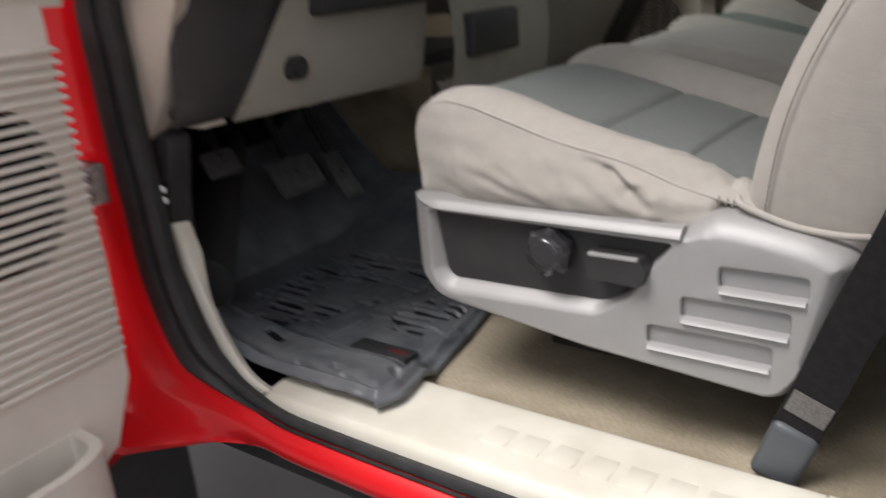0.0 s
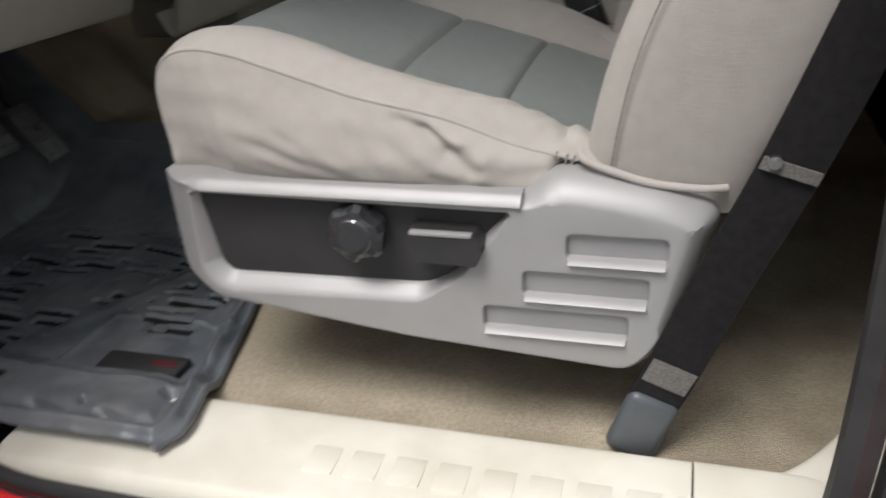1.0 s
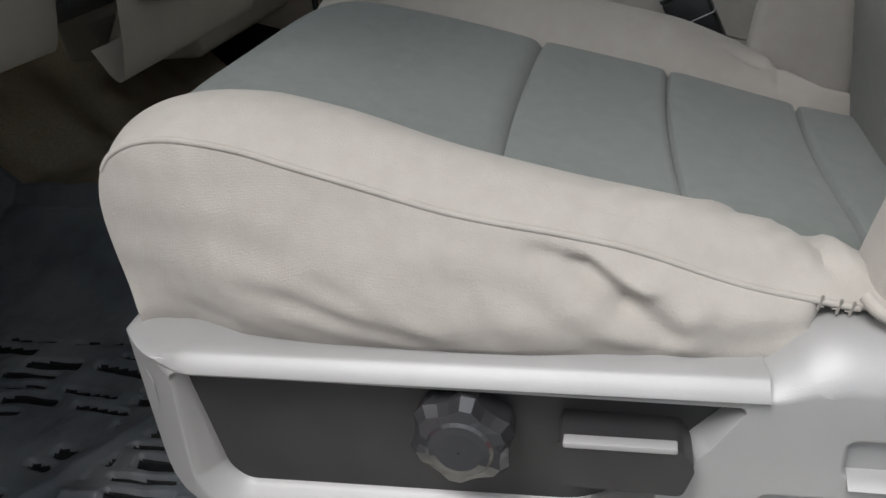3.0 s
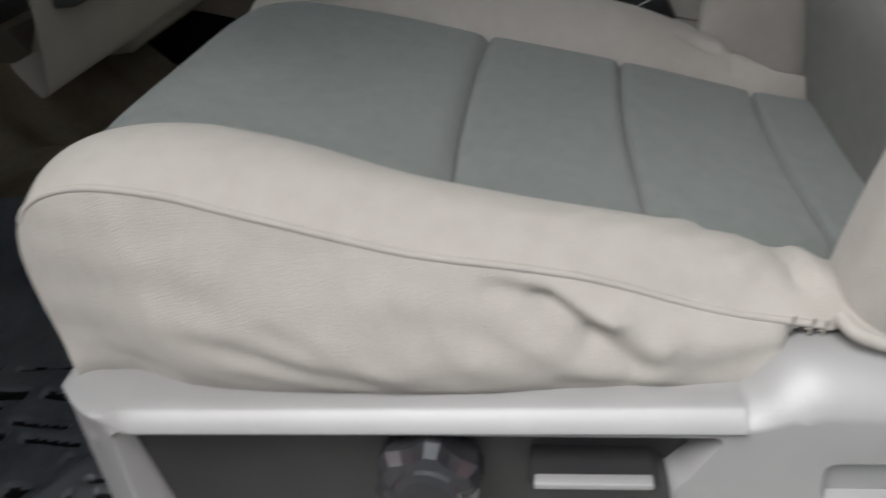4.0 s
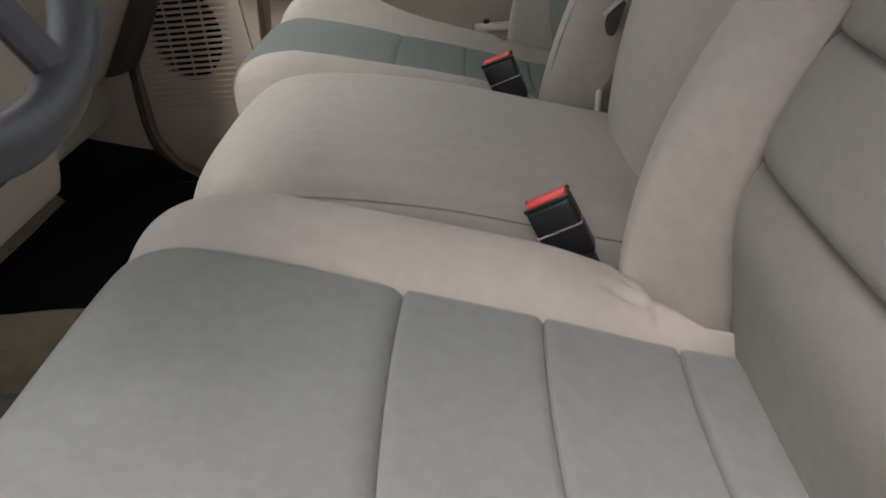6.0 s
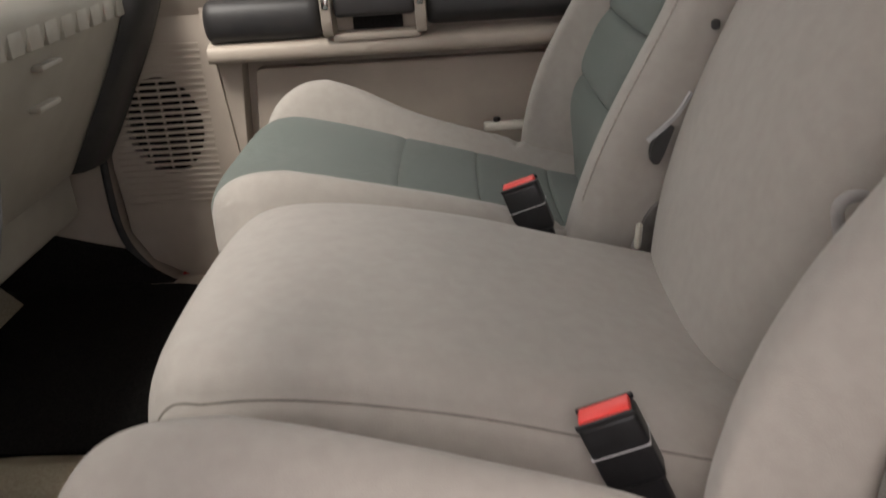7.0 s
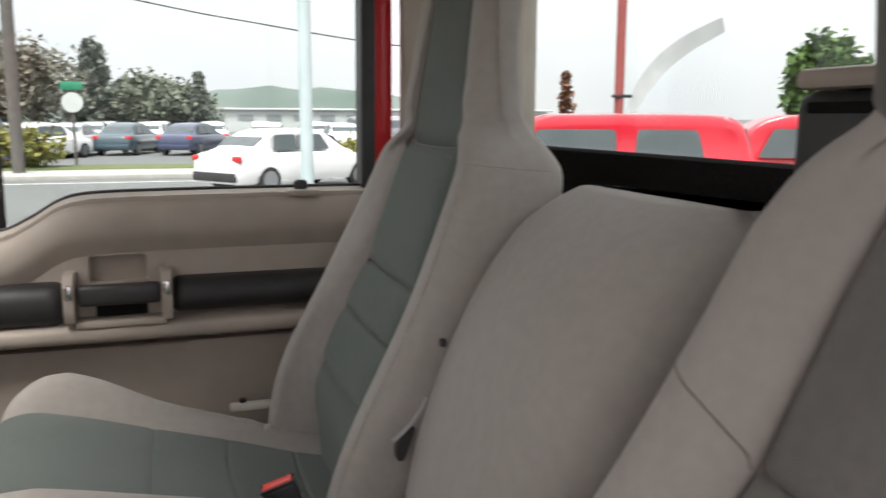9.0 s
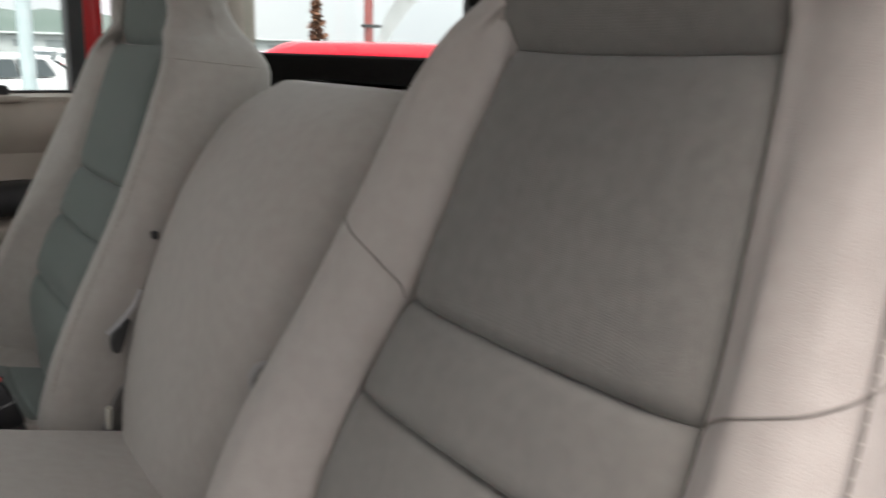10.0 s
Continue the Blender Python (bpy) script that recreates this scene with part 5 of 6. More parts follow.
wheel = thing("steering_wheel", (-0.45, 0.185, 1.30), "dark grey leather steering wheel on a raked column", "steering wheel")
WM = Matrix.Translation((-0.418, 0.185, 1.618)) @ Matrix.Rotation(radians(70), 4, "Y")
pts = [tuple(WM @ Vector((0.19 * math.cos(a), 0.19 * math.sin(a), 0))) for a in np.linspace(0, 2 * math.pi, 72, endpoint=False)]
WHEELM = mat("grey_leather", (0.055, 0.06, 0.068), (0.045, 0.05, 0.057), 0.45, scale=60, bump=0.3, bump_scale=700)
part("rim", tube("rim", pts, 0.0155, WHEELM, 12, closed=True), wheel)
part("hub", box("hub", (-0.075, -0.085, -0.035), (0.075, 0.085, 0.015), WHEELM, 0.02, 3, WM), wheel)
for a in (90, -90, 20, -20):
    v = Vector((math.cos(radians(a)), math.sin(radians(a)), 0))
    part("spoke", rod("spoke", WM @ (v * 0.06), WM @ (v * 0.185), 0.011, WHEELM, 10), wheel)
part("column", rod("column", WM @ Vector((0, 0, -0.02)), WM @ Vector((0, 0, -0.30)), 0.055, DARKP, 20, 0.008), wheel, "dark column shroud")

# kick panels either side of the footwells
kick = thing("kick_panel", (-1.0, 1.36, 0.93), "tan plastic kick panel ahead of the passenger door", "kick panel", kind="structure")
part("panel", prism("panel", arc_corners([(-1.32, 0.93), (-0.700, 0.93), (-0.753, 0.972), (-0.789, 1.04), (-0.794, 1.15), (-0.784, 1.30), (-0.784, 1.56), (-1.32, 1.56)], 0.02), "y", 1.384, 1.45, DOORTAN, 0.004), kick)
part("side_carpet", prism("side_carpet", arc_corners([(-1.32, 0.90), (-0.64, 0.90), (-0.70, 0.938), (-0.752, 0.974), (-0.785, 1.012), (-0.83, 1.022), (-1.32, 1.16)], 0.01), "y", 1.368, 1.383, DARKCARPET, 0.003), kick, "black carpet lining")
part("gap_seal", tube("gap_seal", [(-0.784, 1.384, 1.50), (-0.786, 1.384, 1.30), (-0.794, 1.384, 1.15), (-0.789, 1.384, 1.04), (-0.755, 1.384, 0.972), (-0.70, 1.384, 0.934), (-0.5, 1.384, 0.925), (0.2, 1.384, 0.925)], 0.007, RUBBER, 8, n=60), kick, "black rubber seal")
part("knee_panel", box("knee_panel", (-1.10, 0.90, 1.10), (-0.83, 1.335, 1.225), DASH, 0.015, 3), kick, "tan knee panel under the dash")
dkick = thing("driver_kick_panel", (-0.9, -0.17, 0.93), "black kick panel and foot rest beside the pedals", "kick panel", kind="structure")
part("panel", prism("panel", arc_corners([(-1.32, 0.93), (-0.74, 0.93), (-0.72, 1.06), (-0.705, 1.19), (-0.68, 1.275), (-1.32, 1.275)], 0.02), "y", -0.185, -0.150, BLACKP, 0.006), dkick)
part("foot_rest", tube("foot_rest", [(-0.74, -0.135, 1.035), (-0.86, -0.02, 1.06), (-0.98, 0.10, 1.10), (-1.10, 0.22, 1.15)], 0.045, BLACKP, 14), dkick, "black padded bolster")
part("under_dash", box("under_dash", (-1.30, -0.18, 1.292), (-0.635, 0.60, 1.315), BLACKP, 0.01), dkick, "black under-dash cover")
part("toe_pad", box("toe_pad", (-0.008, -0.26, -0.24), (0.008, 0.26, 0.24), DARKCARPET, 0.004, 2, pose(-1.12, 0.10, 1.13, 0, 43, 0)), dkick, "black toe board insulation")
for z in (1.19, 1.205):
    part("bolt", rod("bolt", (-0.700, -0.196, z), (-0.692, -0.202, z), 0.005, CHROME, 10, 0.001), dkick, "bright screw")

# pedals
PAD = mat("worn_grey_rubber", (0.13, 0.13, 0.13), (0.09, 0.09, 0.09), 0.5, scale=60, bump=0.2)


def pedal(name, at, w, h, label, arm):
    p = thing(name, at, label, "pedal")
    m = Matrix.Translation(at) @ Matrix.Rotation(radians(-38), 4, "Y")
    pad = part("pad", box("pad", (-0.008, -w / 2, -h / 2), (0.008, w / 2, h / 2), PAD, 0.006, 3, m), p, "ribbed rubber pad")
    for k in range(4):
        zz = -h / 2 + h * (k + 0.5) / 4
        part("rib", box("rib", (0.0075, -w / 2 + 0.006, zz - 0.003), (0.0105, w / 2 - 0.006, zz + 0.003), PAD, 0.001, 1, m), pad)
    part("arm", tube("arm", [at, (at[0] - 0.05, at[1] + 0.01, at[2] + 0.06), arm], 0.010, BLACKP, 8), p)
    return p


pedal("parking_brake_pedal", (-0.90, 0.055, 1.165), 0.07, 0.05, "worn parking brake pedal", (-1.05, 0.05, 1.33))
pedal("brake_pedal", (-0.915, 0.235, 1.10), 0.11, 0.075, "wide ribbed brake pedal", (-1.05, 0.24, 1.36))
pedal("accelerator_pedal", (-0.93, 0.370, 1.065), 0.05, 0.11, "narrow black rubber accelerator pedal", (-1.05, 0.375, 1.25))


# ---- doors ----
SILL_LINE = [(-0.80, 1.520), (-0.60, 1.5205), (-0.475, 1.524), (-0.42, 1.545), (-0.37, 1.575), (-0.32, 1.586), (-0.20, 1.589), (0.0, 1.590), (0.21, 1.590)]


def door(name, M, flip, label, window, drop=0.0):
    """A cab door with its moulded inner panel, built closed on the passenger side and then set by M."""
    d = thing(name, M @ Vector((-0.3, 1.44, 0.95)), label, "car door", "cab doors", kind="structure")

    SKIN = DOORTAN if window else DOORLIT

    def put(nm, me, parent=None, lab=""):
        me.transform(M)
        if flip:
            me.flip_normals()
        return part(nm, me, parent or d, lab)

    edge = [tuple(p) for p in spline(SILL_LINE, 40)]
    low = [(0.205, 1.0), (0.18, 0.955), (0.10, 0.938), (-0.60, 0.932), (-0.68, 0.938), (-0.745, 0.975), (-0.780, 1.04), (-0.785, 1.15), (-0.775, 1.30), (-0.775, 1.46)]
    low = [(x, z - drop * max(0, min(1, (1.2 - z) / 0.2))) for x, z in low]
    hole = arc_corners([(-0.520, 1.342), (0.15, 1.342), (0.15, 1.04), (-0.545, 1.04)], [0.012, 0.01, 0.04, 0.05])
    gx, gw, gh = (-0.676, 0.069, 0.088) if window else (-0.680, 0.072, 0.095)
    grille_hole = [(gx + gw * math.cos(a), 1.235 + gh * math.sin(a)) for a in np.linspace(0, 2 * math.pi, 40, endpoint=False)]
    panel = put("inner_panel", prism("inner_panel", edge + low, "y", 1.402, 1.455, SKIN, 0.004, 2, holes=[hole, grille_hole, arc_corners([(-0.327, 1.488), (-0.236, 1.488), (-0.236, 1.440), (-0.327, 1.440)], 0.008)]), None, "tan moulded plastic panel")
    # shoulder roll under the window
    roll = [[(x, 1.404, z - 0.100), (x, 1.395, z - 0.082), (x, 1.386, z - 0.060), (x, 1.387, z - 0.034), (x, 1.397, z - 0.013), (x, 1.416, z - 0.001), (x, 1.444, z + 0.005)] for x, z in edge]
    put("shoulder", grid("shoulder", spline(np.array(roll).transpose(1, 0, 2), 16).transpose(1, 0, 2), SKIN), panel)
    seal = put("window_seal", tube("window_seal", [(x, 1.446, z + 0.006) for x, z in edge], 0.004, RUBBER, 8, n=60), panel, "black window seal")
    put("pocket_gap", box("pocket_gap", (-0.56, 1.447, 1.02), (0.17, 1.454, 1.36), SKIN, 0.001), panel, "dark hollow behind the pocket panel")
    put("pocket_back", prism("pocket_back", arc_corners([(-0.503, 1.324), (0.138, 1.324), (0.138, 1.02), (-0.528, 1.02)], [0.012, 0.01, 0.03, 0.04]), "y", 1.418, 1.446, SKIN, 0.003), panel, "recessed tan pocket panel")
    put("pocket_tab", prism("pocket_tab", arc_corners([(-0.285, 1.322), (-0.165, 1.322), (-0.175, 1.306), (-0.275, 1.306)], 0.008), "y", 1.414, 1.420, SKIN, 0.001), panel)
    if window:
        put("pocket_lip", box("pocket_lip", (-0.52, 1.352, 1.015), (0.13, 1.404, 1.05), SILL, 0.010, 3), panel, "cream pocket edge")
    else:
        rim = [[(-0.700, 1.402), (-0.692, 1.340), (-0.640, 1.318), (0.13, 1.318), (0.13, 1.402)], [(-0.686, 1.400), (-0.679, 1.350), (-0.632, 1.331), (0.118, 1.331), (0.118, 1.400)]]
        outer, inner = (arc_corners(q, [0.006, 0.03, 0.03, 0.01, 0.004]) for q in rim)
        bin_ = put("map_pocket", prism("map_pocket", outer, "z", 0.815, 0.945, SKIN, 0.005, 3, holes=[inner]), panel, "cream moulded map pocket")
        put("pocket_floor", prism("pocket_floor", inner, "z", 0.818, 0.824, DARKP, 0.0), bin_)
    # ledge and padded armrest, in two lengths either side of the pull handle
    led = [[(x, 1.404, 1.344), (x, 1.372, 1.345), (x, 1.361, 1.350), (x, 1.359, 1.362), (x, 1.366, 1.373), (x, 1.404, 1.382)] for x in np.linspace(-0.565, 0.19, 12)]
    put("ledge", grid("ledge", spline(np.array(led).transpose(1, 0, 2), 14).transpose(1, 0, 2), SKIN, caps=True), panel)
    for xa, xb, low_ in ((-0.566, -0.368, 1.375), (-0.196, 0.195, 1.386)):
        rows = []
        for x in np.r_[xa, xa + 0.004, xa + 0.012, np.linspace(xa + 0.02, xb - 0.012, 14), xb - 0.004, xb]:
            k = 1 - 0.25 * max(0, 1 - min(x - xa, xb - x) / 0.012) ** 2
            rows.append([(x, 1.41 - a * k, 1.412 + (z - 1.412) * k) for a, z in ((0, low_), (0.030, low_ + 0.002), (0.045, low_ + 0.013), (0.050, 1.413), (0.045, 1.434), (0.028, 1.446), (0, 1.448))])
        put("armrest", grid("armrest", spline(np.array(rows).transpose(1, 0, 2), 18).transpose(1, 0, 2), BLACKP, caps=True), panel, "dark grey padded armrest")
    h = put("pull_handle", box("pull_handle", (-0.345, 1.352, 1.410), (-0.212, 1.374, 1.446), DARKP, 0.008, 3), panel, "dark grab bar between chrome tabs")
    # thin black plate stands in for the shaded hollow under the bar
    put("handle_well", box("handle_well", (-0.320, 1.396, 1.380), (-0.236, 1.401, 1.412), DARKCARPET, 0.002), h)
    for x in (-0.366, -0.212):
        put("bezel", prism("bezel", arc_corners([(1.404, 1.378), (1.352, 1.380), (1.344, 1.40), (1.344, 1.448), (1.358, 1.466), (1.404, 1.466)], 0.008), "x", x, x + 0.018, SKIN, 0.003), h, "tan bezel")
        put("chrome_tab", box("chrome_tab", (x + 0.003, 1.341, 1.425), (x + 0.015, 1.352, 1.450), CHROME, 0.003, 2), h, "bright chrome tab")
    put("base_plate", box("base_plate", (-0.350, 1.356, 1.372), (-0.205, 1.402, 1.384), SKIN, 0.004), h, "tan handle base")
    put("opener_cup", box("opener_cup", (-0.350, 1.428, 1.425), (-0.215, 1.454, 1.506), SKIN, 0.0015), panel, "tan release recess")
    # speaker grille: dark well with slats
    put("speaker_well", rod("speaker_well", (gx, 1.428, 1.235), (gx, 1.432, 1.235), 0.10, DARKCARPET, 40), panel, "dark speaker opening")
    if window:
        for k in range(25):
            z = 1.235 + (k - 12) * 0.0118
            put("grille_slat", box("grille_slat", (-0.772, 1.4008, z - 0.0030), (-0.590, 1.4075, z + 0.0030), SKIN, 0.0012, 2), panel)
        for x in (gx - 0.036, gx, gx + 0.036):
            put("grille_bar", box("grille_bar", (x - 0.002, 1.4035, 1.235 - 0.9 * gh), (x + 0.002, 1.4075, 1.235 + 0.9 * gh), SKIN, 0.0008, 1), panel)
    else:
        for k in range(29):
            z = 1.018 + k * 0.0128
            put("grille_slat", box("grille_slat", (-0.779, 1.3945, z - 0.0034), (-0.568, 1.4075, z + 0.0034), SKIN, 0.0030, 2), panel)
    put("panel_rib", strap("panel_rib", [(-0.572, 1.401, 1.445), (-0.565, 1.400, 1.30), (-0.548, 1.400, 1.12), (-0.54, 1.401, 1.0)], (1, 0, 0), 0.012, 0.008, SKIN, 24), panel)
    # lock button
    lock = put("lock_button", rod("lock_button", (0.038, 1.418, 1.590), (0.038, 1.418, 1.610), 0.0125, BLACKP, 16, 0.003), panel, "black lock button")
    put("lock_collar", box("lock_collar", (0.010, 1.388, 1.582), (0.070, 1.440, 1.594), SKIN, 0.005), lock)
    # painted shell
    put("outer_shell", prism("outer_shell", [(x, z - (0.012 if x < -0.44 else 0.004)) for x, z in edge] + [(0.225, 1.0), (0.20, 0.93), (0.10, 0.90), (-0.62, 0.90), (-0.71, 0.91), (-0.785, 0.96), (-0.815, 1.04), (-0.82, 1.15), (-0.81, 1.30), (-0.81, 1.50)], "y", 1.456, 1.555, RED, 0.012, 3), None, "glossy red paint")
    # window frame and glass
    fr = [(-0.90, 1.52), (-0.78, 1.665), (-0.66, 1.795), (-0.54, 1.915), (-0.41, 2.02), (-0.25, 2.10), (0.10, 2.12), (0.16, 2.10), (0.170, 2.00), (0.168, 1.59)]
    fw = [(x, 1.452, z) for x, z in fr]
    f = put("window_frame", strap("window_frame", fw, (0, 1, 0), 0.05, 0.022, BLACKP, 70), None, "black window frame")
    put("painted_frame", strap("painted_frame", [(x + 0.030, 1.462, z + (0.0 if z < 1.95 else 0.03)) for x, _, z in fw[-3:]], (0, 1, 0), 0.05, 0.030, RED, 20), f, "red painted frame edge")
    if window:
        gl = [(x, z) for x, z in edge if x <= 0.168] + [(x, z) for x, z in fr[::-1][:-1]]
        p = put("window_pane", prism("window_pane", gl, "y", 1.4515, 1.4555, GLASS, 0.0), f, "clear window pane")
        p.visible_shadow = False
    return d


door("passenger_door", Matrix.Identity(4), False, "closed passenger door with tan panel, dark armrest and chrome-tabbed pull", True)
HX, HY = -0.761, -0.311
DRV = Matrix.Translation((HX - 0.014, HY - 0.045, 0.025)) @ Matrix.Rotation(radians(-85), 4, "Z") @ Matrix.Translation((-HX, -HY, 0)) @ Matrix.Translation((0, 1.22, 0)) @ Matrix.Scale(-1, 4, (0, 1, 0))
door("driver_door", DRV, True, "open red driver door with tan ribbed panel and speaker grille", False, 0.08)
hinge = thing("door_hinge", (-0.74, -0.28, 1.23), "small steel door hinge with bolts", "hinge", kind="structure")
part("leaf", box("leaf", (-0.800, -0.300, 1.205), (-0.702, -0.268, 1.258), STEEL, 0.005), hinge)
for z in (1.218, 1.245):
    part("bolt", rod("bolt", (-0.704, -0.288, z), (-0.690, -0.290, z), 0.008, STEEL, 6, 0.002), hinge)

MIRRORBLACK = mat("matt_black_plastic", (0.016, 0.016, 0.017), (0.024, 0.024, 0.025), 0.75, scale=30, bump=0.2, bump_scale=900, spec=0.2)
# door mirror
mir = thing("door_mirror", (-0.60, 1.72, 1.45), "black tow mirror with two stacked glasses outside the passenger window", "door mirror")
MT = pose(-0.594, 1.74, 0, 0, 0, -30)


def mpart(nm, lo, hi, material, bev, parent=None, lab=""):
    return part(nm, box(nm, lo, hi, material, bev, 3, MT), parent or mir, lab)


shell = mpart("housing", (-0.095, -0.105, 1.47), (-0.012, 0.125, 1.815), MIRRORBLACK, 0.03)
mpart("divider", (-0.014, -0.11, 1.600), (0.008, 0.125, 1.634), MIRRORBLACK, 0.006, shell)
mpart("rim", (-0.02, -0.115, 1.465), (0.010, -0.090, 1.82), MIRRORBLACK, 0.008, shell)
mpart("rim", (-0.02, 0.108, 1.465), (0.010, 0.132, 1.82), MIRRORBLACK, 0.008, shell)
mpart("rim", (-0.02, -0.11, 1.800), (0.010, 0.128, 1.822), MIRRORBLACK, 0.008, shell)
mpart("rim", (-0.02, -0.11, 1.462), (0.010, 0.128, 1.486), MIRRORBLACK, 0.008, shell)
mpart("lower_rim", (-0.02, 0.066, 1.475), (0.010, 0.128, 1.615), MIRRORBLACK, 0.008, shell)
for nm, z, hh, lab in (("main_glass", 1.716, 0.082, "flat mirror glass"), ("lower_glass", 1.545, 0.056, "convex mirror glass")):
    part(nm, box(nm, (-0.004, -0.098, -hh), (0.004, 0.098, hh), MIRROR, 0.003, 2, MT @ pose(-0.006, 0.010, z, 0, -9, 0)), shell, lab)
part("arm", tube("arm", [(-0.66, 1.70, 1.56), (-0.70, 1.62, 1.56), (-0.72, 1.53, 1.55)], 0.022, MIRRORBLACK, 10), mir, "black mirror arm")
part("arm", tube("arm", [(-0.66, 1.70, 1.72), (-0.70, 1.62, 1.72), (-0.72, 1.53, 1.66)], 0.022, MIRRORBLACK, 10), mir, "black mirror arm")


# ---- outside ----
ASPHALT = mat("asphalt", (0.125, 0.130, 0.128), (0.10, 0.105, 0.104), 0.9, scale=3, bump=0.4, bump_scale=60, stain=(0.17, 0.175, 0.17), stain_scale=0.15, stain_amount=0.6)
CONCRETE = mat("concrete", (0.36, 0.35, 0.33), (0.31, 0.30, 0.28), 0.9, scale=4, bump=0.3, bump_scale=50)
GRASS = mat("verge_grass", (0.075, 0.11, 0.035), (0.12, 0.13, 0.05), 1.0, scale=3, bump=0.8, bump_scale=40)
LINE = mat("road_paint", (0.62, 0.62, 0.60), (0.5, 0.5, 0.48), 0.8, scale=5)
tagged(part("ground", prism("ground", [(-1500, -1500), (1500, -1500), (1500, 1500), (-1500, 1500)], "z", -0.2, 0.0, ASPHALT, 0)), "grey worn asphalt reaching to the horizon", "ground", kind="structure")
tagged(part("pavement", box("pavement", (-90, 24.5, -0.05), (60, 27.0, 0.14), CONCRETE, 0.03)), "pale concrete pavement with a kerb beside the road", "pavement", kind="structure")
tagged(part("grass_verge", box("grass_verge", (-90, 27.0, -0.05), (60, 29.2, 0.17), GRASS, 0.04)), "strip of rough grass behind the pavement", "verge", kind="stuff")
lines = thing("road_markings", (0, 15, 0.0), "faded white lane lines on the road", "road marking", kind="structure")
for x in range(-36, 30, 9):
    part("lane_dash", box("lane_dash", (x, 18.7, 0.004), (x + 3.2, 18.9, 0.008), LINE, 0), lines)
part("edge_line", box("edge_line", (-60, 14.2, 0.004), (60, 14.36, 0.008), LINE, 0), lines)
part("edge_line", box("edge_line", (-60, 23.3, 0.004), (60, 23.45, 0.008), LINE, 0), lines)

CARGLASS = mat("tinted_car_glass", (0.09, 0.105, 0.11), (0.07, 0.085, 0.09), 0.12, scale=2, spec=0.25)
TYRE = mat("tyre_rubber", (0.02, 0.02, 0.02), (0.03, 0.03, 0.03), 0.8, scale=20)
ALLOY = mat("alloy", (0.5, 0.5, 0.52), (0.42, 0.42, 0.44), 0.3, metal=1.0, scale=20)
LAMP = mat("tail_lamp", (0.55, 0.02, 0.02), (0.45, 0.015, 0.015), 0.25, scale=10)
PAINTS = {"white": (0.78, 0.78, 0.78), "silver": (0.45, 0.46, 0.47), "blue": (0.03, 0.04, 0.09), "teal": (0.035, 0.065, 0.085), "black": (0.02, 0.02, 0.022), "red": (0.62, 0.012, 0.03), "grey": (0.16, 0.17, 0.18), "bright_blue": (0.03, 0.10, 0.35)}
CARPAINT = {k: mat(f"{k}_car_paint", v, [c * 0.92 for c in v], 0.3, scale=4, coat=0.8) for k, v in PAINTS.items()}


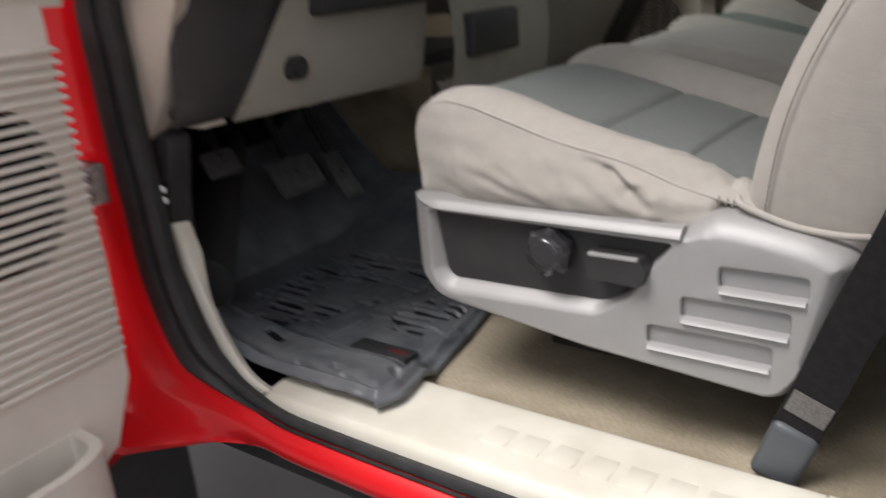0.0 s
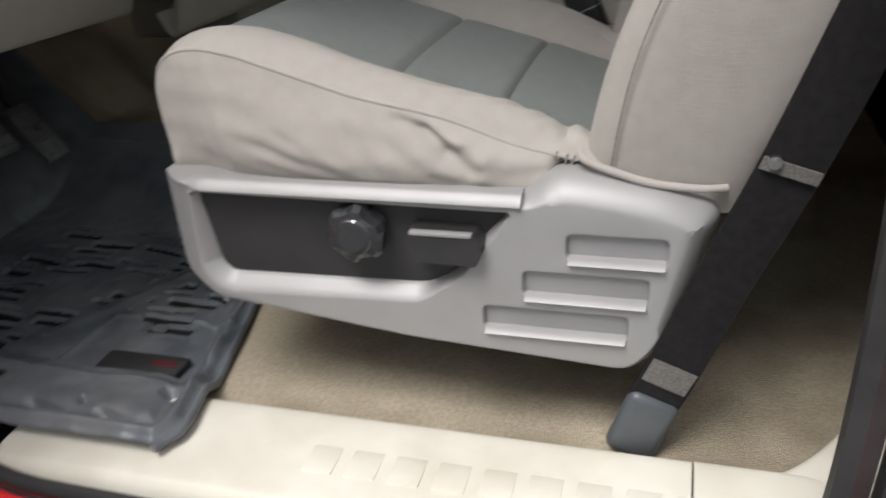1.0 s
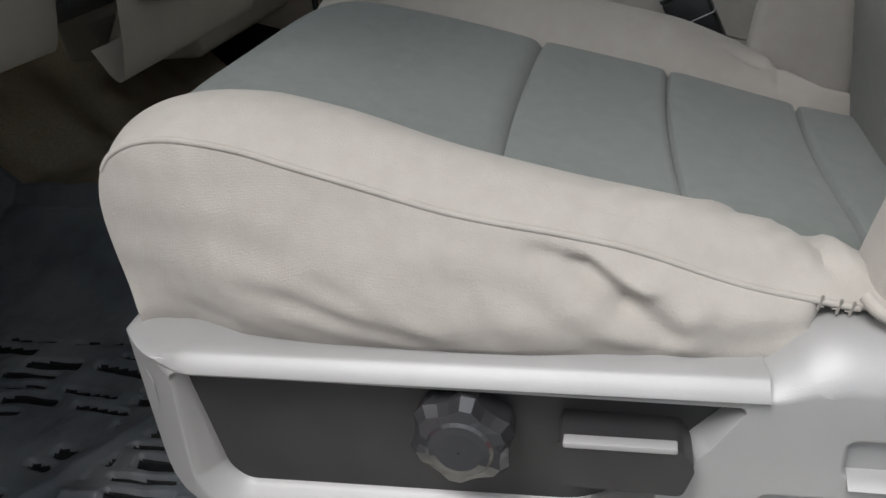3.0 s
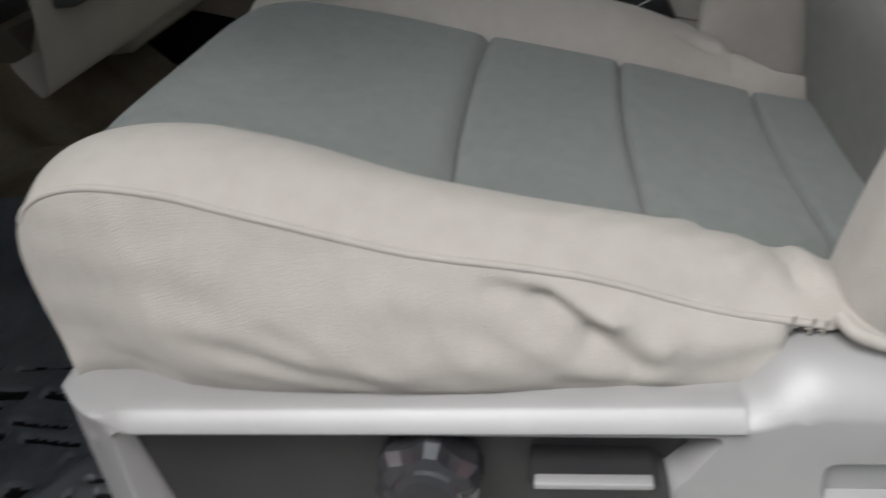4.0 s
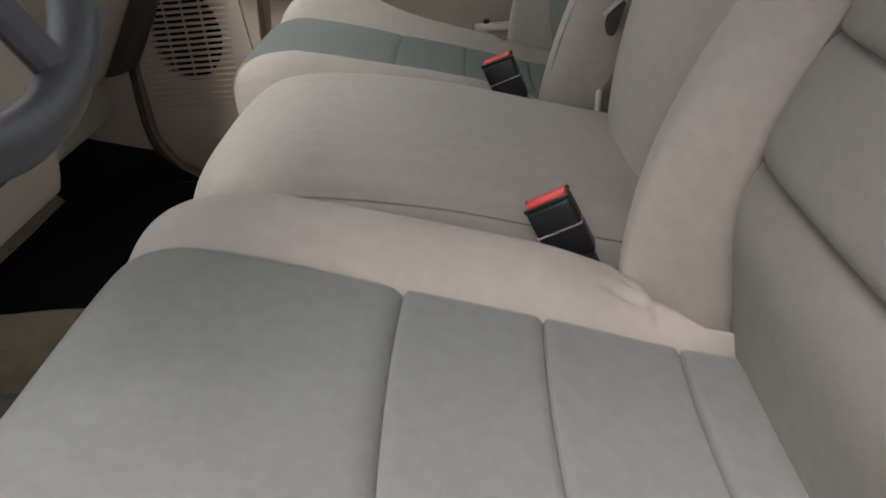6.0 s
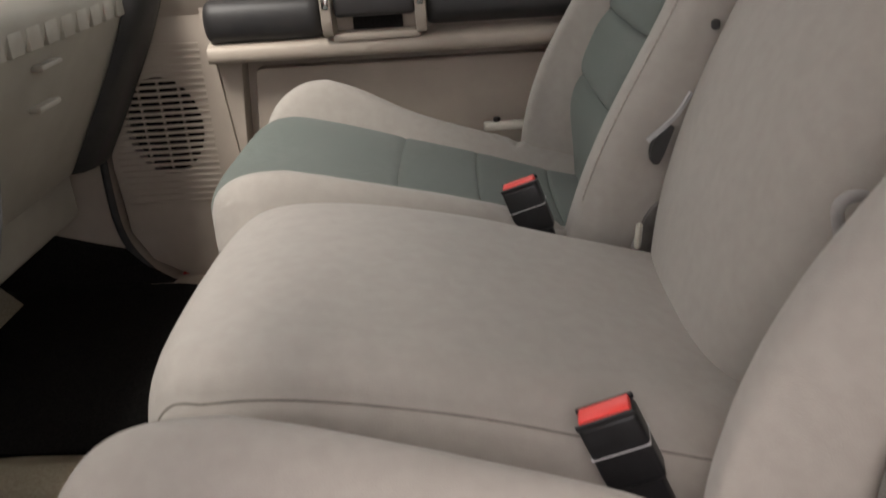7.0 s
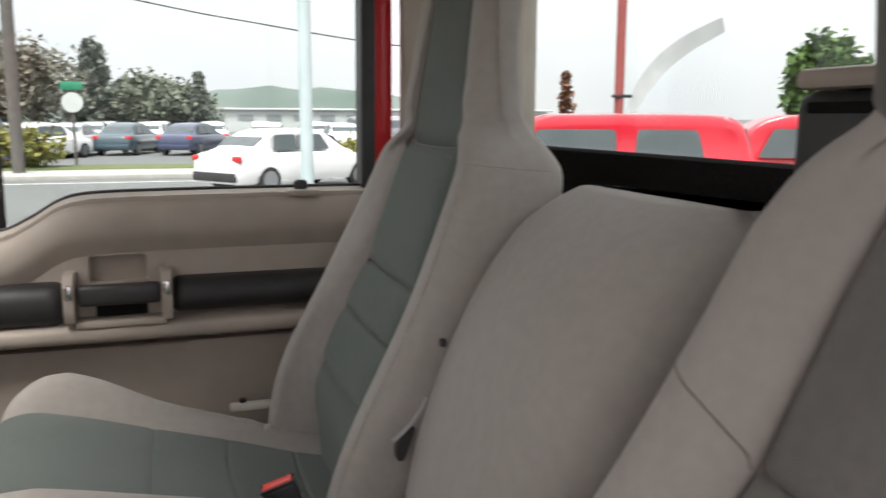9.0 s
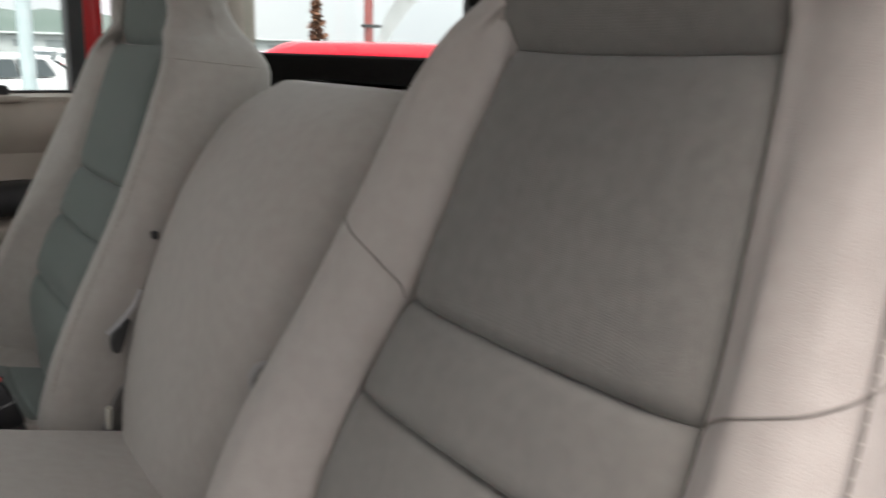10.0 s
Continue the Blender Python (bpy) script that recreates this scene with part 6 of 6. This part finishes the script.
def car(kind, paint, label, group):
    """A parked car, nose to +x, wheels on z = 0."""
    suv = kind == "suv"
    L, W, H = (5.3 if paint == "red" else 4.7, 1.86, 1.78) if suv else (4.6, 1.80, 1.46)
    belt = 1.05 if suv else 0.93
    c = thing("suv" if suv else "car", (0, 0, 0), label, "car", group)
    xs = np.array([-0.5, -0.485, -0.44, -0.30, -0.1, 0.1, 0.25, 0.38, 0.46, 0.49, 0.5]) * L
    top = [0.62, belt * 0.9, belt, belt, belt, belt * 0.99, belt * 0.95, belt * 0.88, belt * 0.78, belt * 0.66, 0.5]
    half = np.array([0.80, 0.88, 0.95, 1, 1, 1, 1, 0.97, 0.90, 0.82, 0.74]) * W / 2
    secs = []
    for x, t, h in zip(xs, top, half):
        secs.append([(x, -h * 0.94, 0.26), (x, -h * 0.99, 0.42), (x, -h, (0.42 + t) / 2), (x, -h * 0.95, t - 0.04), (x, -h * 0.80, t), (x, 0, t + 0.02), (x, h * 0.80, t), (x, h * 0.95, t - 0.04), (x, h, (0.42 + t) / 2), (x, h * 0.99, 0.42), (x, h * 0.94, 0.26)])
    body = part("body", loft("car_body", secs, CARPAINT[paint], 26, 26, caps=True), c)
    # cabin: painted roof and pillars over dark glass
    if suv:
        gx = [(-0.49, belt - 0.05, 0.86), (-0.465, 1.45, 0.80), (-0.44, H - 0.08, 0.74), (-0.36, H, 0.72), (-0.05, H, 0.72), (0.06, H - 0.05, 0.72), (0.15, 1.40, 0.77), (0.24, belt - 0.08, 0.82)]
    else:
        gx = [(-0.42, belt - 0.05, 0.82), (-0.33, 1.18, 0.76), (-0.24, H - 0.06, 0.68), (-0.12, H, 0.66), (0.02, H - 0.01, 0.66), (0.10, H - 0.08, 0.68), (0.19, 1.16, 0.75), (0.28, belt - 0.06, 0.82)]
    secs = [[(x * L, -w * W / 2 * 1.12, belt - 0.08), (x * L, -w * W / 2 * (1.0 + 0.12 * (H - z) / (H - belt)), (z + belt) / 2), (x * L, -w * W / 2, z - 0.05), (x * L, -w * W / 2 * 0.8, z), (x * L, 0, z + 0.015), (x * L, w * W / 2 * 0.8, z), (x * L, w * W / 2, z - 0.05), (x * L, w * W / 2 * (1.0 + 0.12 * (H - z) / (H - belt)), (z + belt) / 2), (x * L, w * W / 2 * 1.12, belt - 0.08)] for x, z, w in gx]
    part("cabin", loft("car_cabin", secs, CARPAINT[paint], 22, 22, caps=True), body)
    z0, z1 = belt + 0.04 + (0.06 if paint == "red" else 0), H - 0.13 - (0.07 if paint == "red" else 0)
    spans = ((-0.43, -0.30), (-0.285, -0.12), (-0.105, 0.07)) if suv else ((-0.27, -0.10), (-0.09, 0.09))
    if paint == "red":
        spans = ((-0.378, -0.199), (-0.158, 0.062))
    for sgn in (-1, 1):
        for xa, xb in spans:
            ya, yb = (0.845, 0.755) if suv else (0.815, 0.705)
            q = [(xa * L + (0.05 if xa == spans[0][0] else 0), z0), (xb * L + (0.12 if xb == spans[-1][1] else 0), z0), (xb * L - (0.10 if xb == spans[-1][1] else 0.03), z1), (xa * L + (0.16 if xa == spans[0][0] else 0.03), z1)]
            q = arc_corners(q, 0.06, 3)
            vs = []
            for x, z in q:
                f = (z - z0) / (z1 - z0)
                vs.append((x, sgn * W / 2 * (ya + (yb - ya) * f + 0.045), z))
            vs2 = [(x, y - sgn * 0.05, z) for x, y, z in vs]
            n = len(vs)
            faces = [tuple(range(n)), tuple(range(2 * n - 1, n - 1, -1))] + [(i, (i + 1) % n, n + (i + 1) % n, n + i) for i in range(n)]
            part("side_window", mesh_of("side_window", vs + vs2, faces, CARGLASS, False), body)
    part("windscreen", box("car_windscreen", (-0.012, -W * 0.36, -0.22), (0.012, W * 0.36, 0.24), CARGLASS, 0.01, 1, pose((0.125 if suv else 0.20) * L, 0, (1.36 if suv else 1.15), 0, -52 if not suv else -42, 0)), body)
    part("rear_window", box("car_rear_window", (-0.012, -W * 0.35, -0.17), (0.012, W * 0.35, 0.19), CARGLASS, 0.01, 1, pose((-0.468 if suv else -0.335) * L, 0, (1.42 if suv else 1.17), 0, 14 if suv else 55, 0)), body)
    for sx in (-0.31, 0.31):
        for sgn in (-1, 1):
            w = part("wheel", rod("car_wheel", (sx * L, sgn * (W / 2 - 0.20), 0.325), (sx * L, sgn * (W / 2 + 0.005), 0.325), 0.325, TYRE, 24, 0.03), c)
            part("rim", rod("car_rim", (sx * L, sgn * (W / 2 - 0.02), 0.325), (sx * L, sgn * (W / 2 + 0.012), 0.325), 0.215, ALLOY, 18, 0.01), w)
    for sgn in (-1, 1):
        part("tail_lamp", box("car_tail_lamp", (-0.492 * L, sgn * W * 0.40 - 0.13, belt - 0.20), (-0.468 * L, sgn * W * 0.40 + 0.13, belt - 0.06 + (0.15 if suv else 0)), LAMP, 0.02, 2), body)
        part("headlamp", box("car_headlamp", (0.455 * L, sgn * W * 0.36 - 0.14, 0.62), (0.485 * L, sgn * W * 0.36 + 0.14, 0.74), ALLOY, 0.02, 2), body)
    part("bumper", box("car_bumper", (-0.508 * L, -W * 0.42, 0.30), (-0.478 * L, W * 0.42, 0.50), TYRE if paint == "white" else CARPAINT[paint], 0.03, 2), body)
    return c


def place(ob, x, y, turn):
    ob.matrix_basis = pose(x, y, 0, 0, 0, turn)
    return ob


rng = random.Random(7)
# the car passing on the road
place(car("sedan", "white", "white saloon car on the road beyond the window", "road cars"), 2.75, 20.3, 33)
# red cars behind the truck
place(car("suv", "red", "bright red boxy car parked behind the truck", "red cars"), 5.13, 10.6, 149)
place(car("suv", "red", "bright red car parked further behind the truck", "red cars"), 9.0, 10.6, 149)
LOT = "cars in the lot"
proto = {p: car("sedan" if p not in ("bright_blue", "grey") else "suv", p, f"{p.replace('_', ' ')} car parked in the lot across the road", LOT) for p in ("white", "silver", "blue", "teal", "bright_blue", "grey")}
place(proto["bright_blue"], -6.2, 31.5, 80)
place(proto["teal"], -1.7, 41.6, 72)
place(proto["blue"], 1.2, 41.0, 64)
place(proto["white"], -4.9, 37.5, 60)
place(proto["silver"], 4.6, 41.0, 80)
place(proto["grey"], 10.2, 41.5, 85)
order = ["white", "white", "silver", "white", "silver", "grey", "white", "silver"]
k = 0
for row, (y, x0, step) in enumerate(((40.5, -16.0, 3.0), (47.0, -18.0, 2.9), (54.5, -22.0, 3.1))):
    for i in range(14 if row < 2 else 16):
        x = x0 + step * i + rng.uniform(-0.2, 0.2)
        if row == 0 and -4.0 < x < 6.2:
            continue
        p = order[(i * 5 + row * 3) % 8]
        copy_thing(proto[p], pose(x, y + rng.uniform(-0.4, 0.4), 0, 0, 0, 84 + rng.uniform(-4, 4)))

# trees
BARK = mat("bark", (0.10, 0.075, 0.055), (0.07, 0.05, 0.04), 0.95, scale=8, bump=0.8, bump_scale=30)


def leaf_mat(name, a, b):
    return mat(name, a, b, 0.8, scale=1.2, spec=0.2)


# needle, olive and dull greens are paled, distance haze put into their colour
NEEDLE = leaf_mat("hazed_needles", (0.115, 0.138, 0.115), (0.145, 0.165, 0.135))
OLIVE = leaf_mat("olive_leaves", (0.165, 0.162, 0.130), (0.195, 0.188, 0.15))
DULLGREEN = leaf_mat("dull_green_leaves", (0.125, 0.145, 0.108), (0.155, 0.172, 0.128))
FRESH = leaf_mat("green_leaves", (0.06, 0.115, 0.030), (0.09, 0.15, 0.045))
RUSSET = leaf_mat("russet_leaves", (0.16, 0.07, 0.045), (0.20, 0.10, 0.06))


def tree(kind, h, w, leaves, label, seed, count=1500, size=0.16):
    r = random.Random(seed)
    t = thing("tree", (0, 0, 0), label, "tree", "trees")
    tall = 0.96 if kind == "conifer" else 0.74
    trunk = [(0, 0, -0.1), (0.05 * w, 0.02, h * 0.35 * tall), (-0.02 * w, 0.03, h * 0.7 * tall), (0, 0, h * tall)]
    p = spline(trunk, 20)
    rad = np.linspace(0.035, 0.004, 20) * h
    ringp = [[(x + rr * math.cos(a), y + rr * math.sin(a), z) for a in np.linspace(0, 2 * math.pi, 8, endpoint=False)] for (x, y, z), rr in zip(p, rad)]
    pieces = [grid("t", np.array(ringp), BARK, wrap=True, caps=True)]
    tips = []
    for i in range(26):
        f = 0.18 + 0.78 * i / 25
        a = i * 2.399
        reach = w * 0.5 * ((1 - f) ** 1.05 + 0.04 if kind == "conifer" else math.sin(math.pi * min(1, (f - 0.1) / 0.92)) ** 0.6) * r.uniform(0.75, 1.05)
        base = Vector((0, 0, h * f * (0.97 if kind == "conifer" else 0.72)))
        tip = base + Vector((math.cos(a) * reach, math.sin(a) * reach, (-0.04 if kind == "conifer" else 0.22) * h * (1 - f)))
        pieces.append(tube("b", [base, (base + tip) / 2 + Vector((0, 0, 0.01 * h)), tip], 0.006 * h, BARK, 5, n=6))
        tips.append((base, tip))
    part("trunk", joined("trunk", pieces, BARK), t)
    vs, fs = [], []
    for _ in range(count):
        b, e = tips[r.randrange(len(tips))]
        c = b.lerp(e, r.uniform(0.15, 1.08)) + Vector([r.gauss(0, 1) for _ in range(3)]) * w * (0.045 if kind == "conifer" else 0.085)
        n = Vector((r.gauss(0, 1), r.gauss(0, 1), r.gauss(0, 1) + 1.5)).normalized()
        s = n.orthogonal().normalized() * size * r.uniform(0.6, 1.4)
        q = n.cross(s) * r.uniform(0.5, 1.0)
        k = len(vs)
        vs += [c - s, c - q * 0.8, c + s, c + q]
        fs.append((k, k + 1, k + 2, k + 3))
    tagged(part("crown", mesh_of("crown", vs, fs, leaves, False), t), kind="stuff")
    return t


place(tree("conifer", 6.9, 5.2, NEEDLE, "tall dark pointed conifer behind the lot", 1, 11000, 0.18), -4.6, 62, 0)
place(tree("round", 5.2, 6.2, DULLGREEN, "low dull green broadleaf tree behind the lot", 2, 12000, 0.20), -1.3, 63, 30)
place(tree("round", 4.7, 5.2, DULLGREEN, "low dull green broadleaf tree behind the lot", 3, 11000, 0.20), 0.9, 66, 90)
place(tree("conifer", 5.0, 2.6, NEEDLE, "slim dark conifer behind the lot", 4, 5000, 0.16), 2.3, 62, 0)
place(tree("round", 7.5, 6.0, OLIVE, "bare-limbed olive tree by the road", 5, 4200, 0.15), -7.2, 52, 10)
place(tree("round", 8.0, 7.0, NEEDLE, "dark broadleaf tree by the road", 6, 9000, 0.22), -10.5, 55, 60)
place(tree("conifer", 4.0, 1.5, RUSSET, "narrow russet conifer behind the red cars", 7, 1600, 0.14), 17.6, 35.0, 0)
place(tree("round", 5.9, 2.4, FRESH, "leafy green tree behind the red cars", 8, 6000, 0.16), 20.9, 22.6, 0)
bush = tree("round", 1.6, 2.4, mat("yellow_shrub_leaves", (0.22, 0.19, 0.04), (0.14, 0.16, 0.04), 0.8, scale=2), "yellow-green shrub by the pavement", 9, 1400, 0.10)
place(bush, -4.3, 28.4, 0)
copy_thing(bush, pose(-5.9, 28.6, 0, 0, 0, 70))
copy_thing(bush, pose(4.0, 31.5, -0.3, 0, 0, 40))
copy_thing(bush, pose(7.0, 31.5, -0.4, 0, 0, 140))

# far wooded hill and low pale sheds
HILL = mat("far_woods", (0.085, 0.115, 0.10), (0.125, 0.155, 0.14), 1.0, scale=0.05, bump=1.0, bump_scale=0.2)
xs = np.linspace(-260, 320, 90)
g = np.array([[(x, 330 + dy, z) for dy, z in ((-30, -1), (-12, hh * 0.6), (0, hh), (25, hh * 0.8), (60, -1))] for x in xs for hh in [min(1.0, max(0.02, (150 - x) / 70)) * (9 + 4 * math.sin(x * 0.012 + 1.0) + 2.6 * noise.noise((x * 0.09, 0, 0)) + 2.2 * noise.noise((x * 0.4, 3, 0)))]])
tagged(part("backdrop", grid("backdrop", g, HILL)), "distant hazy wooded hill", "hill", kind="structure")
SHED = mat("pale_sheet_metal", (0.55, 0.58, 0.57), (0.50, 0.53, 0.52), 0.6, scale=0.6)
SHEDGLASS = mat("dull_shed_glass", (0.28, 0.31, 0.31), (0.24, 0.27, 0.27), 0.3, scale=1)
shed = thing("warehouse", (8, 100, 0), "long low pale warehouse beyond the lot", "building")
part("wall", box("wall", (-6, 96, 0), (46, 112, 2.5), SHED, 0.05), shed)
part("roof", box("roof", (-6.6, 95.4, 2.52), (46.6, 112.6, 2.75), SHED, 0.08), shed)
for i in range(16):
    part("window", box("window", (-4.6 + i * 3.1, 95.93, 1.3), (-2.9 + i * 3.1, 96.06, 2.0), SHEDGLASS, 0.02, 1), shed)
canopy = thing("canopy", (22, 42, 0), "white curved canopy roof with a grey edge", "canopy")
arch = spline([(22.9, 38.6, 1.2), (23.2, 38.4, 3.2), (24.2, 37.8, 4.9), (25.4, 37.0, 6.0), (26.8, 36.1, 6.8)], 24)
rows = [[(x, y, z), (x + 0.35, y + 0.2, z - 1.45 + 0.75 * i / 23)] for i, (x, y, z) in enumerate(arch)]
part("edge_band", grid("edge_band", np.array(rows), mat("grey_membrane", (0.62, 0.63, 0.63), rough=0.8, scale=1)), canopy, "grey fabric edge")

# poles, wires, signs
GALV = mat("pale_painted_steel", (0.48, 0.56, 0.57), (0.42, 0.50, 0.51), 0.5, scale=3)
WOOD = mat("weathered_pole", (0.12, 0.11, 0.10), (0.09, 0.08, 0.075), 0.9, scale=6)
REDPOLE = mat("faded_red_paint", (0.30, 0.07, 0.06), (0.26, 0.06, 0.05), 0.6, scale=4)


def pole(name, x, y, r, h, material, label):
    t = thing(name, (x, y, 0), label, "pole", "poles")
    part("shaft", rod("shaft", (x, y, -0.05), (x, y, h), r, material, 16), t)
    part("foot", rod("foot", (x, y, -0.02), (x, y, 0.10), r * 1.7, material, 16, 0.02), t)
    return t


pole("street_lamp", 2.68, 17.6, 0.14, 9.0, GALV, "thick pale painted steel pole by the road")
pole("utility_pole", -4.15, 26.0, 0.17, 10.0, WOOD, "weathered dark utility pole on the pavement")
pole("utility_pole", -12.5, 40.0, 0.15, 10.0, WOOD, "weathered dark utility pole further off")
rp = pole("banner_pole", 10.95, 18.9, 0.12, 9.0, REDPOLE, "faded red steel pole behind the red cars")
part("bracket", box("bracket", (10.75, 18.75, 2.25), (11.25, 18.95, 2.33), BLACKP, 0.02), rp)
sign = pole("street_sign", -3.1, 31.0, 0.05, 3.0, WOOD, "green street name sign above a white round sign")
part("name_plate", box("name_plate", (-3.45, 30.92, 2.62), (-2.75, 30.96, 2.90), mat("sign_green", (0.01, 0.22, 0.12), rough=0.5), 0.01), sign, "green plate")
part("round_plate", rod("round_plate", (-3.1, 30.90, 2.20), (-3.1, 30.94, 2.20), 0.34, SHED, 24), sign, "white round plate")
wires = thing("overhead_wire", (0, 30, 6), "thin dark overhead wire across the sky", "wire")
part("wire", tube("wire", [(-25, 25, 9.75), (-12, 25, 7.05), (-0.97, 25, 4.96), (2.66, 25, 4.40), (5.41, 25, 4.04), (7.4, 25, 3.86)], 0.02, BLACKP, 6, n=40), wires)
pole("utility_pole", 7.4, 25.0, 0.12, 6.0, WOOD, "slim weathered pole holding the overhead wire")
pole("utility_pole", -25.0, 25.0, 0.15, 10.5, WOOD, "weathered pole holding the overhead wire")
